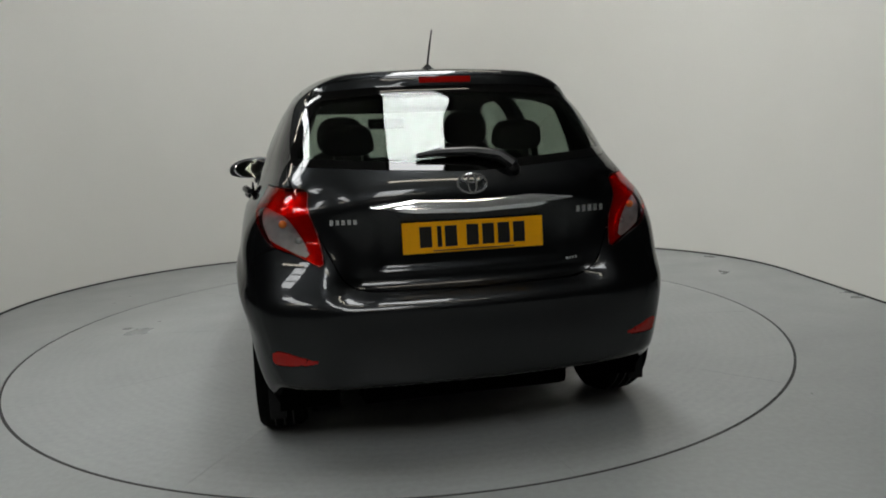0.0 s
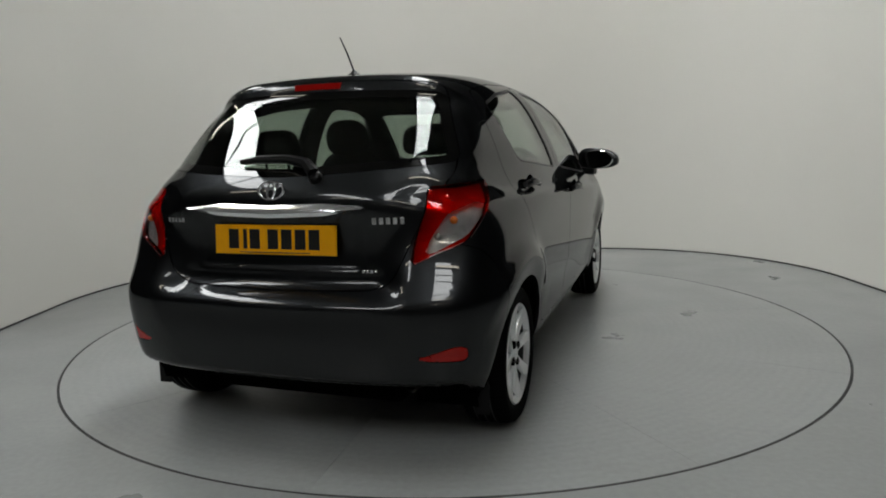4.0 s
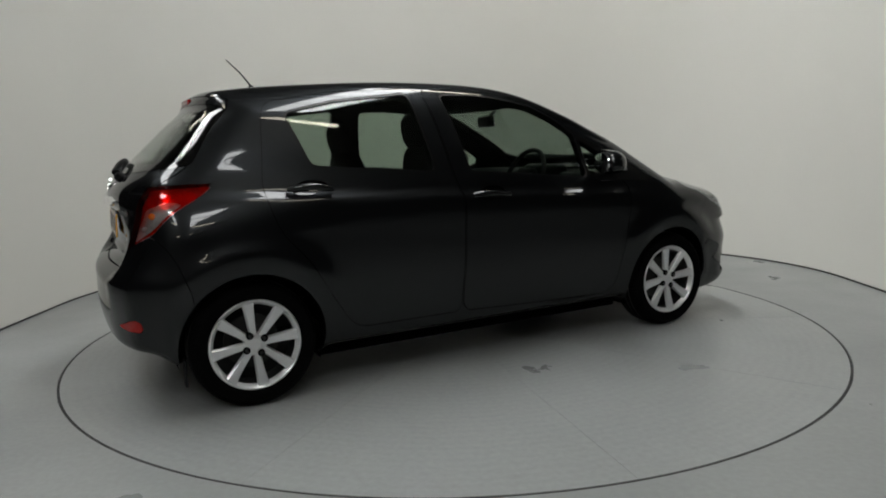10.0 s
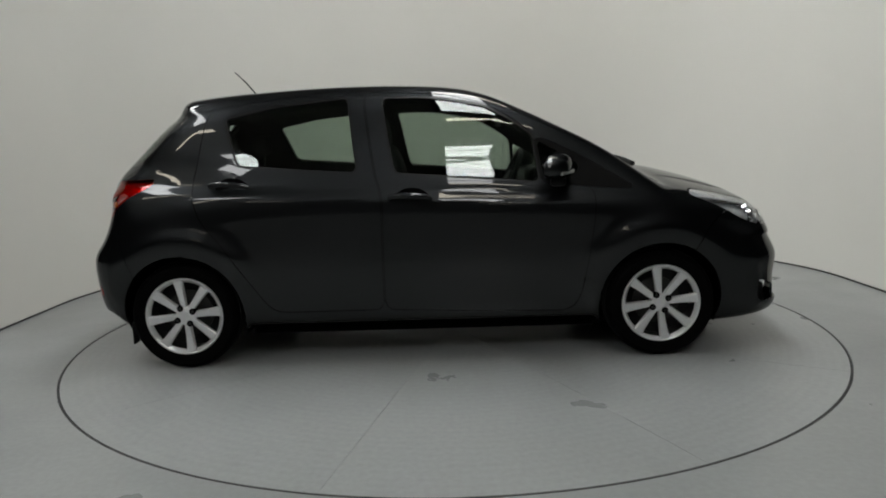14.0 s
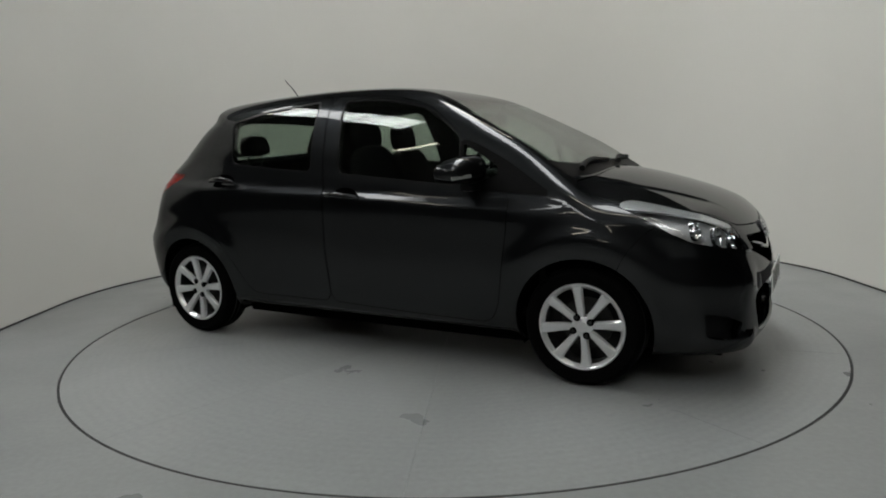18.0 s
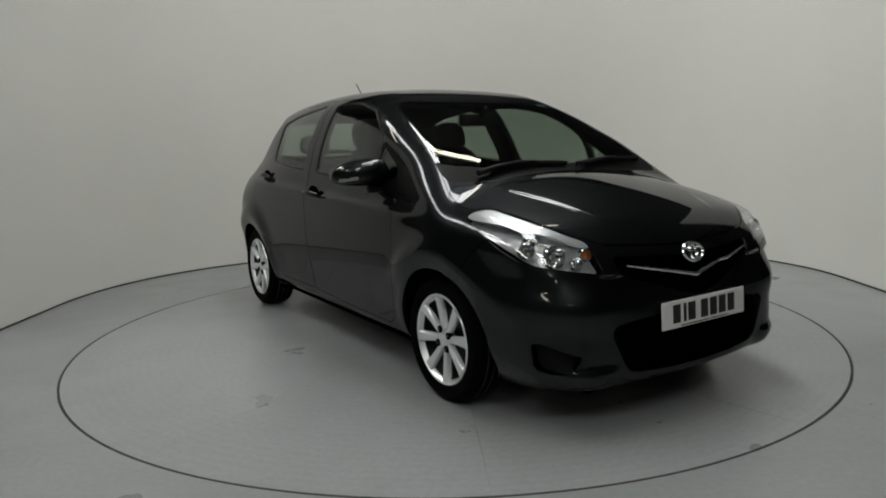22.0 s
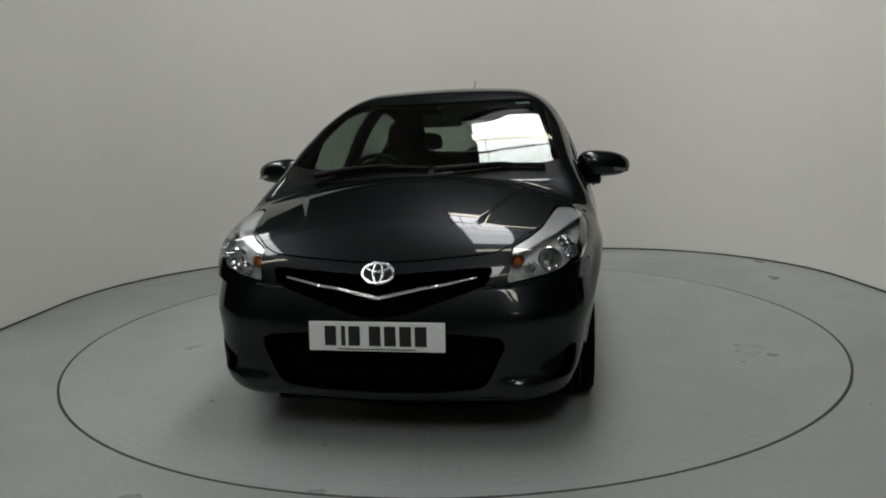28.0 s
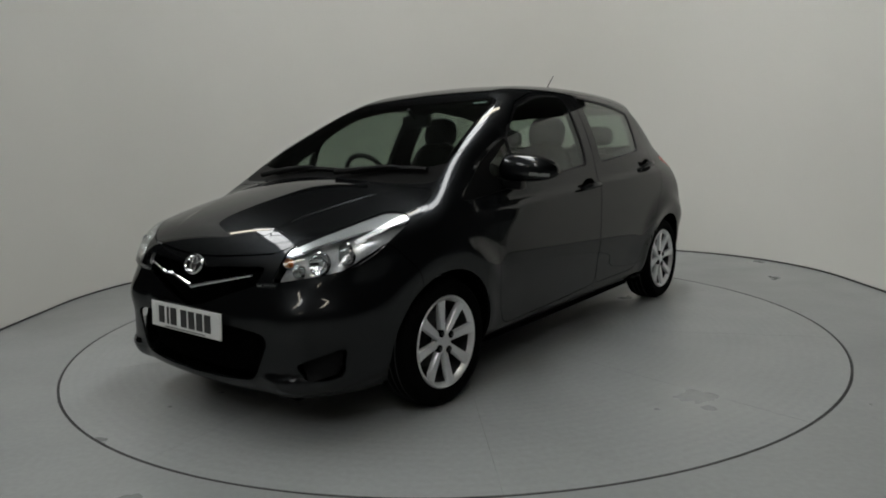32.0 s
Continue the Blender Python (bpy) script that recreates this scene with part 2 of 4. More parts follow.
def build_turntable():
    table = tagged(new("turntable"), "round grey painted turntable set flush in the floor", "turntable")
    # ten sectors with fine seams between them
    r = TABLE_R - 0.006
    for k in range(10):
        lo = radians(24 + 36 * k)
        mid, hi = lo + radians(18), lo + radians(36)
        tip = 0.0006 / math.sin(radians(18))
        edge = math.asin(0.0006 / r)
        out = [(tip * math.cos(mid), tip * math.sin(mid))]
        out += [(r * math.cos(q), r * math.sin(q)) for q in np.linspace(lo + edge, hi - edge, 24)]
        part("deck_panel", sheet(out, -0.06, 0.0), M_TABLE, table)
    part("rim", lathe([(-0.06, r), (-0.002, r), (-0.002, TABLE_R + 0.006), (-0.06, TABLE_R + 0.006)], 192, "Z", closed=True), M_GAP, table, "thin dark steel edge")
    return table


def build_hall():
    high = 6.2
    for name, size, at in (("wall_north", (22, 0.3, high), (-2, 9.15, high / 2)), ("wall_south", (22, 0.3, high), (-2, -15.15, high / 2)),
                           ("wall_west", (0.3, 24, high), (-13.15, -3, high / 2)), ("wall_east", (0.3, 24, high), (9.15, -3, high / 2))):
        tagged(part(name, box(size, at), M_HALL), "dark corrugated cladding of the surrounding hall", "wall", kind="structure")
    bm = bmesh.new()
    bm.faces.new([bm.verts.new(p) for p in ((-13, -15, -0.004), (9, -15, -0.004), (9, -9, -0.004), (-9, -9, -0.004), (-9, 9, -0.004), (-13, 9, -0.004))])
    tagged(part("ground", bm, M_HALLFLOOR), "dusty concrete floor of the hall", "floor", kind="structure")
    tagged(part("ceiling", box((23, 25, 0.2), (-2, -3, high + 0.25)), M_ROOF), "grey sheet metal roof over the hall", "ceiling", kind="structure")
    for x0, x1, y0, y1 in SKY_STRIPS:
        strip = tagged(new("roof_light"), "long translucent white roof light crossed by dark purlins", "roof light", group="roof lights")
        strip.location = ((x0 + x1) / 2, (y0 + y1) / 2, high)
        w, long = x1 - x0, y1 - y0
        for k in range(2):
            part("pane", box((w, long / 2 - 0.04, 0.02), (0, (k - 0.5) * long / 2, 0.05)), M_SKY, strip)
        for k in range(5):
            part("purlin", box((w + 0.3, 0.05, 0.10), (0, (k - 2) * long / 4, -0.01)), M_STEEL, strip)
        for x in (-w / 2 - 0.05, w / 2 + 0.05):
            part("side_frame", box((0.08, long + 0.1, 0.16), (x, 0, 0.07)), M_STEEL, strip)
    lamp = tagged(new("tube_lamp"), "hanging fluorescent batten lamp with a wide cream diffuser", "lamp", group="hall tube lamps")
    part("batten", box((1.5, 0.18, 0.06), (0, 0, 0.05), 0.008), M_STEEL, lamp)
    for d in (-0.6, 0.6):
        part("hanger", box((0.012, 0.012, 2.6), (d, 0, 1.38)), M_STEEL, lamp)
    part("diffuser", box((1.46, 0.17, 0.035), (0, 0, 0.0), 0.008), M_TUBE, lamp, "glowing cream diffuser")
    for k, (x, y, z, turn) in enumerate(TUBES):
        m = pose(x, y, z, 0, 0, turn)
        if k == 0:
            lamp.matrix_basis = m
        else:
            copy_thing(lamp, m)


SKY_STRIPS = [(0.0, 1.15, -2.0, 3.4), (0.0, 1.15, -9.6, -5.7), (-5.3, -4.25, -2.0, 3.4), (-5.3, -4.25, -9.6, -5.7)]
TUBES = [(x, y, 4.5, 0) for x, rows in ((0.75, (1.65, -2.5, -6.8, -11.0)), (-4.1, (1.65, -2.5, -6.8, -11.0))) for y in rows]


# ---- car shape: feature curves in the car's own space (x right, y ahead, z up, metres) ----
def spline(points):
    """Natural cubic through (s, value) pairs, as a function of s."""
    s, v = np.array(points, float).T
    n = len(s)
    h = np.diff(s)
    a, b = np.eye(n), np.zeros(n)
    for i in range(1, n - 1):
        a[i, i - 1:i + 2] = h[i - 1], 2 * (h[i - 1] + h[i]), h[i]
        b[i] = 6 * ((v[i + 1] - v[i]) / h[i] - (v[i] - v[i - 1]) / h[i - 1])
    m = np.linalg.solve(a, b)
    t = np.linspace(s[0], s[-1], 1600)
    k = np.clip(np.searchsorted(s, t) - 1, 0, n - 2)
    d, e = s[k + 1] - t, t - s[k]
    w = (m[k] * d**3 + m[k + 1] * e**3) / (6 * h[k]) + (v[k] / h[k] - m[k] * h[k] / 6) * d + (v[k + 1] / h[k] - m[k + 1] * h[k] / 6) * e
    g = np.gradient(w, t)

    def value(q):
        return np.interp(q, t, w) + np.where(q < t[0], (q - t[0]) * g[0], 0) + np.where(q > t[-1], (q - t[-1]) * g[-1], 0)

    def slope(q):
        return np.interp(q, t, g)
    return value, slope


TOP, TOP_D = spline([(-1.75, 1.325), (-1.5, 1.395), (-1.25, 1.442), (-0.9, 1.472), (-0.5, 1.489), (-0.1, 1.487), (0.15, 1.468), (0.35, 1.420),
                     (0.6, 1.305), (0.85, 1.178), (1.05, 1.068), (1.16, 1.012), (1.28, 0.988), (1.45, 0.950), (1.65, 0.889), (1.82, 0.810), (1.93, 0.730), (2.02, 0.65)])
NOSE, NOSE_D = spline([(0.1, 1.90), (0.2, 1.99), (0.3, 2.008), (0.42, 2.005), (0.52, 1.995), (0.6, 1.98), (0.68, 1.955), (0.76, 1.91), (0.85, 1.85)])
REAR, REAR_D = spline([(0.1, -1.70), (0.2, -1.775), (0.32, -1.825), (0.48, -1.846), (0.56, -1.845), (0.595, -1.835), (0.62, -1.795), (0.645, -1.757), (0.69, -1.742), (0.76, -1.739), (0.84, -1.742),
                       (0.93, -1.757), (0.985, -1.745), (1.03, -1.709), (1.10, -1.637), (1.2, -1.532), (1.30, -1.424), (1.35, -1.370), (1.40, -1.352), (1.47, -1.32)])
CORNER, CORNER_D = spline([(0.1, -1.70), (0.2, -1.775), (0.32, -1.825), (0.48, -1.850), (0.56, -1.853), (0.61, -1.842), (0.66, -1.810), (0.72, -1.776), (0.79, -1.748), (0.86, -1.732),
                           (0.93, -1.727), (0.99, -1.714), (1.04, -1.686), (1.10, -1.631), (1.2, -1.530), (1.30, -1.423), (1.35, -1.366), (1.40, -1.352), (1.47, -1.32)])
WIDE, WIDE_D = spline([(0.12, 0.722), (0.2, 0.766), (0.3, 0.803), (0.42, 0.826), (0.58, 0.842), (0.72, 0.8455), (0.84, 0.839), (0.92, 0.825), (0.98, 0.806), (1.04, 0.784),
                       (1.12, 0.756), (1.20, 0.720), (1.28, 0.679), (1.36, 0.628), (1.44, 0.572)])
PLAN, PLAN_D = spline([(-1.9, -0.095), (-1.7, -0.055), (-1.5, -0.022), (-1.25, -0.004), (-1.0, 0.0), (-0.5, 0), (0, 0), (0.6, 0.0), (1.0, -0.004), (1.3, -0.014), (1.55, -0.045), (1.75, -0.095), (2.0, -0.19)])
CABIN, CABIN_D = spline([(-1.8, -0.15), (-1.4, -0.082), (-1.0, -0.026), (-0.5, 0), (0, 0), (0.4, -0.005), (0.8, -0.03), (1.1, -0.055), (1.5, -0.09), (2.1, -0.12)])
HUB_Z, AXLE = 0.285, 1.255


def ease(a, b, q):
    q = np.clip((q - a) / (b - a), 0, 1)
    return q * q * (3 - 2 * q)


def smax(a, b, k):
    h = np.maximum(k - abs(a - b), 0) / k
    return np.maximum(a, b) + h * h * k / 4


def crease_height(y):
    return 0.873 - 0.046 * y


def side_x(y, z):
    w = WIDE(z) + PLAN(y) * (1 - 0.4 * ease(0.55, 0.25, z) * ease(1.3, 1.7, y)) + CABIN(y) * ease(0.76, 1.1, z)
    zc = crease_height(y)
    w = w + (0.010 * ease(zc - 0.20, zc - 0.01, z) - 0.022 * ease(zc - 0.012, zc + 0.044, z)) * ease(1.70, 1.15, -y) * ease(1.30, 0.70, y)
    w = w - 0.010 * np.exp(-((z - 0.40) / 0.10) ** 2) * ease(0.95, 0.6, abs(y))
    w = w + 0.022 * np.exp(-((z - 0.50) / 0.078) ** 2) * ease(1.42, 1.68, y)
    for ya in (-AXLE, AXLE):
        r = np.hypot(y - ya, z - HUB_Z)
        w = w + 0.008 * np.exp(-((r - 0.335) / 0.05) ** 2) * ease(0.1, 0.35, z)
        w = w + 0.024 * np.exp(-((r - 0.405) / 0.062) ** 2) * ease(0.45, 0.62, z)
    return w


def body(x, y, z):
    """Below zero inside the car, above it outside; about metres near the skin."""
    x = abs(x)
    g_side = (x - side_x(y, z)) / np.sqrt(1 + WIDE_D(z) ** 2)
    crown = 0.10 + 0.07 * ease(0.2, 0.6, y) + 0.05 * ease(0.85, 1.2, y)
    top = TOP(y - (0.30 - 0.08 * ease(1.0, 1.4, y)) * x * x * ease(-0.2, 0.4, y)) - crown * x * x
    ridge = -0.0075 * ease(-0.014, 0.014, x - 0.464 + 0.34 * (y - 1.43)) * ease(1.22, 1.45, y) * ease(1.84, 1.62, y)
    g_top = (z - top - ridge) / np.sqrt(1 + TOP_D(y) ** 2)
    nose = NOSE(z) - 0.20 * x * x - (0.42 - 0.30 * ease(0.5, 0.28, z)) * np.maximum(x - 0.42, 0) ** 2
    nose = nose + 0.024 * ease(0.285, 0.250, z) * ease(0.40, 0.56, x)
    nose = nose + 0.028 * np.exp(-((z - 0.50) / 0.078) ** 2) * ease(0.36, 0.60, x)
    g_nose = (y - nose) / np.sqrt(1 + NOSE_D(z) ** 2)
    out, high = ease(0.40, 0.56, x) * ease(1.05, 0.97, z), ease(0.90, 1.06, z)
    rear = REAR(z) * (1 - out) + CORNER(z) * out + (0.13 + 0.02 * high) * x * x + 0.5 * (1 - high) * np.maximum(x - 0.42, 0) ** 2 + 0.55 * high * x ** 4
    rear = rear + 0.014 * ease(0.37, 0.32, x) * ease(0.69, 0.72, z) * ease(0.905, 0.885, z)
    g_rear = (rear - y) / np.sqrt(1 + np.minimum((REAR_D(z) * (1 - out) + CORNER_D(z) * out) ** 2, 1.2))
    g = smax(g_side, g_top, 0.13 - 0.05 * ease(0.2, 0.7, y))
    g = smax(g, g_nose, np.where(z > 0.62, 0.07, 0.16))
    g = smax(g, g_rear, 0.05 + 0.05 * ease(1.1, 0.9, z) + 0.06 * ease(1.0, 1.1, z) * ease(1.38, 1.30, z))
    return smax(g, 0.152 + 0.062 * ease(0.98, 0.90, abs(y)) + 0.02 * ease(1.5, 1.9, y) + 0.135 * ease(-1.45, -1.70, y) - z, 0.04)


def meet(origin, way, far=2.4, steps=70):
    """Where rays (n, 3) from inside first leave the body."""
    lo, hi = np.zeros(len(origin)), np.full(len(origin), far)
    done = np.zeros(len(origin), bool)
    for i in range(1, steps + 1):
        d = far * i / steps
        out = body(*(origin + way * d).T) > 0
        hi[out & ~done] = d
        lo[~out & ~done] = d
        done |= out
    for _ in range(18):
        mid = (lo + hi) / 2
        out = body(*(origin + way * mid[:, None]).T) > 0
        hi, lo = np.where(out, mid, hi), np.where(out, lo, mid)
    return origin + way * ((lo + hi) / 2)[:, None]


def skin_normals(v):
    e = 0.003
    n = np.stack([body(*(v + d).T) - body(*(v - d).T) for d in e * np.eye(3)], 1)
    n[:, 0] = np.where(v[:, 0] < 1e-5, np.where(v[:, 0] > -1e-5, 0, n[:, 0]), n[:, 0])
    return n / np.linalg.norm(n, axis=1, keepdims=True)


def hull_half(nu=300, nv=150):
    """Triangles of the right half of the skin."""
    u = np.linspace(0, 1, nu)
    a = np.interp(u, [0, 0.22, 0.74, 1], [-math.pi / 2, 0, 0, math.pi / 2])
    oy = np.interp(u, [0, 0.22, 0.74, 1], [-1.28, -1.28, 1.32, 1.32])
    f = np.linspace(-math.pi / 2, math.pi / 2, nv)
    f = f + 0.22 * np.sin(2 * f)
    A, F = np.meshgrid(a, f, indexing="ij")
    way = np.stack([np.cos(A) * np.cos(F), np.sin(A), np.cos(A) * np.sin(F)], -1).reshape(-1, 3)
    way[:, 0] = np.where(abs(way[:, 0]) < 1e-9, 0, way[:, 0])
    origin = np.stack([0 * A, np.repeat(oy[:, None], nv, 1), 0 * A + 0.60], -1).reshape(-1, 3)
    v = meet(origin, way)
    i, j = np.meshgrid(np.arange(nu - 1), np.arange(nv - 1), indexing="ij")
    q = (i * nv + j).ravel()
    t = np.concatenate([np.stack([q, q + 1, q + nv], 1), np.stack([q + 1, q + nv + 1, q + nv], 1)])
    p = v[t]
    t = t[np.linalg.norm(np.cross(p[:, 1] - p[:, 0], p[:, 2] - p[:, 0]), axis=1) > 1e-9]
    return v, t


def rounded(poly, times=3, size=0.03):
    """Cuts the corners of an outline, up to size metres from each."""
    p = np.array(poly, float)
    for _ in range(times):
        n = np.roll(p, -1, 0)
        e = n - p
        d = np.linalg.norm(e, axis=1, keepdims=True)
        f = np.minimum(size / np.maximum(d, 1e-9), 0.30)
        p = np.stack([p + e * f, n - e * f], 1).reshape(-1, 2)
        size *= 0.35
    return p


def off_poly(q, poly):
    """Signed distance of points (n, 2) to a closed polygon, below zero inside."""
    d, s = np.full(len(q), 9e9), np.ones(len(q))
    for a, b in zip(poly, np.roll(poly, -1, 0)):
        e, w = b - a, q - a
        c = w - e * np.clip((w @ e) / (e @ e), 0, 1)[:, None]
        d = np.minimum(d, (c * c).sum(1))
        up, down = (q[:, 1] >= a[1]) & (q[:, 1] < b[1]), (q[:, 1] < a[1]) & (q[:, 1] >= b[1])
        left = e[0] * w[:, 1] - e[1] * w[:, 0]
        s = np.where((up & (left > 0)) | (down & (left < 0)), -s, s)
    return s * np.sqrt(d)


def cut(v, t, f):
    """Splits triangles where f (a value a vertex) crosses zero: all vertices, the triangles inside, those outside."""
    f = np.where(abs(f) < 1e-6, 1e-6, f)
    neg = f[t] < 0
    n = neg.sum(1)
    inside, outside, mixed = t[n == 3], t[n == 0], t[(n == 1) | (n == 2)]
    extra, made = [], {}

    def between(i, j):
        key = (min(i, j), max(i, j))
        if key not in made:
            w = f[i] / (f[i] - f[j])
            made[key] = len(v) + len(extra)
            extra.append(v[i] * (1 - w) + v[j] * w)
        return made[key]
    ins, outs = [], []
    for tri in mixed:
        s = [f[k] < 0 for k in tri]
        lone = s.index(True) if sum(s) == 1 else s.index(False)
        a, b, c = tri[lone], tri[(lone + 1) % 3], tri[(lone + 2) % 3]
        ab, ac = between(a, b), between(a, c)
        one, two = [(a, ab, ac)], [(ab, b, c), (ab, c, ac)]
        (ins if sum(s) == 1 else outs).extend(one)
        (outs if sum(s) == 1 else ins).extend(two)
    v = np.concatenate([v, np.array(extra).reshape(-1, 3)])
    return v, np.concatenate([inside, np.array(ins, int).reshape(-1, 3)]), np.concatenate([outside, np.array(outs, int).reshape(-1, 3)])
# ---- end of the car's shape ----


S2 = math.sqrt(2)


def mirrored(poly):
    """A half outline, from the middle out and back to it, with its other half."""
    return list(poly) + [(-x, z) for x, z in poly[::-1] if x > 1e-6]


VIEWS = {"side": lambda v: v[:, 1:], "front": lambda v: v[:, [0, 2]], "top": lambda v: v[:, :2],
         "nose_corner": lambda v: np.stack([(v[:, 0] - v[:, 1]) / S2, v[:, 2]], 1), "tail_corner": lambda v: np.stack([(v[:, 0] + v[:, 1]) / S2, v[:, 2]], 1)}

# Outlines of the panels, each in the view that shows it best.
WINDSCREEN = mirrored([(0, 0.452), (0.30, 0.445), (0.50, 0.428), (0.548, 0.44), (0.62, 0.80), (0.688, 1.12), (0.675, 1.165), (0.40, 1.205), (0, 1.215)])
BONNET = mirrored([(0, 1.925), (0.12, 1.920), (0.23, 1.908), (0.36, 1.888), (0.468, 1.862), (0.585, 1.735), (0.645, 1.615), (0.69, 1.475), (0.735, 1.345), (0.715, 1.19), (0.40, 1.222), (0, 1.232)])
COWL = mirrored([(0, 1.118), (0.40, 1.108), (0.60, 1.065), (0.75, 1.0), (0.75, 1.4), (0, 1.4)])
HEADLIGHT = [(-0.455, 0.850), (-0.50, 0.868), (-0.56, 0.872), (-0.65, 0.850), (-0.705, 0.835), (-0.82, 0.803), (-0.955, 0.753), (-0.985, 0.70), (-1.025, 0.632), (-0.99, 0.640), (-0.865, 0.662), (-0.76, 0.680), (-0.69, 0.694), (-0.61, 0.735), (-0.56, 0.775), (-0.49, 0.822)]
LAMP_BROW = [(-0.450, 0.852), (-0.50, 0.872), (-0.56, 0.876), (-0.65, 0.854), (-0.705, 0.839), (-0.82, 0.807), (-0.96, 0.757), (-0.975, 0.735), (-0.93, 0.738), (-0.82, 0.778), (-0.705, 0.806), (-0.62, 0.820), (-0.55, 0.828), (-0.49, 0.834)]
UPPER_GRILLE = mirrored([(0, 0.662), (0.18, 0.676), (0.40, 0.690), (0.432, 0.688), (0.408, 0.622), (0.35, 0.603), (0.23, 0.565), (0.11, 0.524), (0, 0.504)])
INTAKE = mirrored([(0, 0.455), (0.30, 0.45), (0.488, 0.430), (0.405, 0.250), (0.36, 0.235), (0.19, 0.224), (0, 0.222)])
FOG_RECESS = [(0.59, 0.322), (0.735, 0.385), (0.725, 0.27), (0.70, 0.258), (0.635, 0.262)]
TAIL_LIGHT = [(-0.745, 0.998), (-0.60, 1.004), (-0.455, 1.007), (-0.483, 0.956), (-0.549, 0.896), (-0.645, 0.803), (-0.755, 0.764), (-0.845, 0.722), (-0.82, 0.792), (-0.765, 0.94)]
TAIL_CLEAR = [(-0.70, 0.905), (-0.603, 0.935), (-0.520, 0.937), (-0.644, 0.822), (-0.80, 0.748), (-0.764, 0.816)]
REAR_GLASS = mirrored([(0, 1.038), (0.30, 1.052), (0.50, 1.066), (0.640, 1.075), (0.630, 1.12), (0.545, 1.315), (0.515, 1.352), (0.30, 1.366), (0, 1.370)])
REFLECTOR = [(-0.885, 0.402), (-0.80, 0.425), (-0.739, 0.446), (-0.687, 0.440), (-0.687, 0.390), (-0.80, 0.392)]
FRONT_WINDOW = [(-0.178, 1.392), (0.0, 1.392), (0.14, 1.380), (0.36, 1.332), (0.48, 1.262), (0.594, 1.178), (0.621, 0.945), (0.30, 0.975), (-0.112, 1.010)]
QUARTER_WINDOW = [(0.622, 1.150), (0.825, 1.030), (0.832, 0.990), (0.70, 0.950), (0.648, 0.946)]
SAIL = [(0.605, 1.178), (0.72, 1.130), (0.86, 1.060), (1.0, 0.972), (1.135, 0.888), (0.95, 0.900), (0.63, 0.932)]
REAR_WINDOW = [(-1.010, 1.305), (-0.76, 1.358), (-0.372, 1.398), (-0.318, 1.018), (-0.60, 1.040), (-0.930, 1.070)]
FRONT_DOOR = [(-0.282, 1.432), (-0.218, 1.011), (-0.18, 0.883), (-0.189, 0.29), (0.30, 0.270), (0.78, 0.258), (0.835, 0.33), (0.872, 0.54), (0.905, 0.76), (0.907, 0.905), (0.64, 0.935),
              (0.612, 1.18), (0.49, 1.275), (0.37, 1.352), (0.13, 1.412)]
REAR_DOOR = [(-0.290, 1.434), (-0.226, 1.011), (-0.188, 0.883), (-0.197, 0.29), (-0.74, 0.290), (-0.80, 0.32), (-0.907, 0.486), (-1.004, 0.65), (-1.115, 0.775), (-1.153, 0.881), (-1.170, 0.977), (-1.152, 1.075),
             (-1.125, 1.29), (-1.095, 1.362), (-0.75, 1.412)]
TAILGATE = mirrored([(0, 0.628), (0.40, 0.634), (0.465, 0.66), (0.50, 0.73), (0.575, 0.90), (0.63, 1.0), (0.645, 1.06), (0.60, 1.16), (0.535, 1.34), (0.51, 1.388), (0.30, 1.405), (0, 1.412)])
FRONT_BUMPER = [(1.575, 0.765), (1.47, 0.655), (1.40, 0.52), (1.40, 0.08), (2.3, 0.08), (2.3, 0.85), (1.8, 0.80)]
REAR_BUMPER = [(-1.50, 0.08), (-1.50, 0.52), (-1.56, 0.70), (-1.63, 0.80), (-2.1, 0.80), (-2.1, 0.08)]


def side_of(v, t):
    """Drops unused vertices."""
    used, back = np.unique(t, return_inverse=True)
    return v[used], back.reshape(-1, 3)


def shell_arrays(v, t, start=0.0, depth=0.012, centre=False):
    """A plate from start to depth below the skin, with its rim: vertices, faces, and a normal for each face corner."""
    v, t = side_of(v, t)
    if centre:
        k = len(v)
        on = abs(v[:, 0]) < 1e-5
        twin = np.where(on, np.arange(k), k + np.cumsum(~on) - 1)
        v = np.concatenate([v, v[~on] * (-1, 1, 1)])
        t = np.concatenate([t, twin[t][:, ::-1]])
    n = skin_normals(v)
    p = v[t]
    flip = np.einsum("ij,ij->i", np.cross(p[:, 1] - p[:, 0], p[:, 2] - p[:, 0]), n[t].sum(1)) < 0
    t = np.where(flip[:, None], t[:, ::-1], t)
    edges = np.concatenate([t[:, [0, 1]], t[:, [1, 2]], t[:, [2, 0]]])
    key = np.sort(edges, 1)
    _, first, count = np.unique(key, axis=0, return_index=True, return_counts=True)
    rim = edges[first[count == 1]]
    if not centre:
        rim = rim[~((abs(v[rim[:, 0], 0]) < 1e-4) & (abs(v[rim[:, 1], 0]) < 1e-4))]
    out, deep = v - n * start, v - n * depth
    k = len(v)
    rf = np.stack([rim[:, 0], rim[:, 0] + k, rim[:, 1] + k, rim[:, 1]], 1)
    verts = np.concatenate([out, deep])
    rv = verts[rf]
    rn = np.cross(rv[:, 1] - rv[:, 0], rv[:, 3] - rv[:, 0])
    rn /= np.maximum(np.linalg.norm(rn, axis=1, keepdims=True), 1e-9)
    norms = np.concatenate([n[t].reshape(-1, 3), -n[t[:, ::-1]].reshape(-1, 3), np.repeat(rn, 4, 0)])
    faces = t.tolist() + (t[:, ::-1] + k).tolist() + rf.tolist()
    return verts, faces, norms


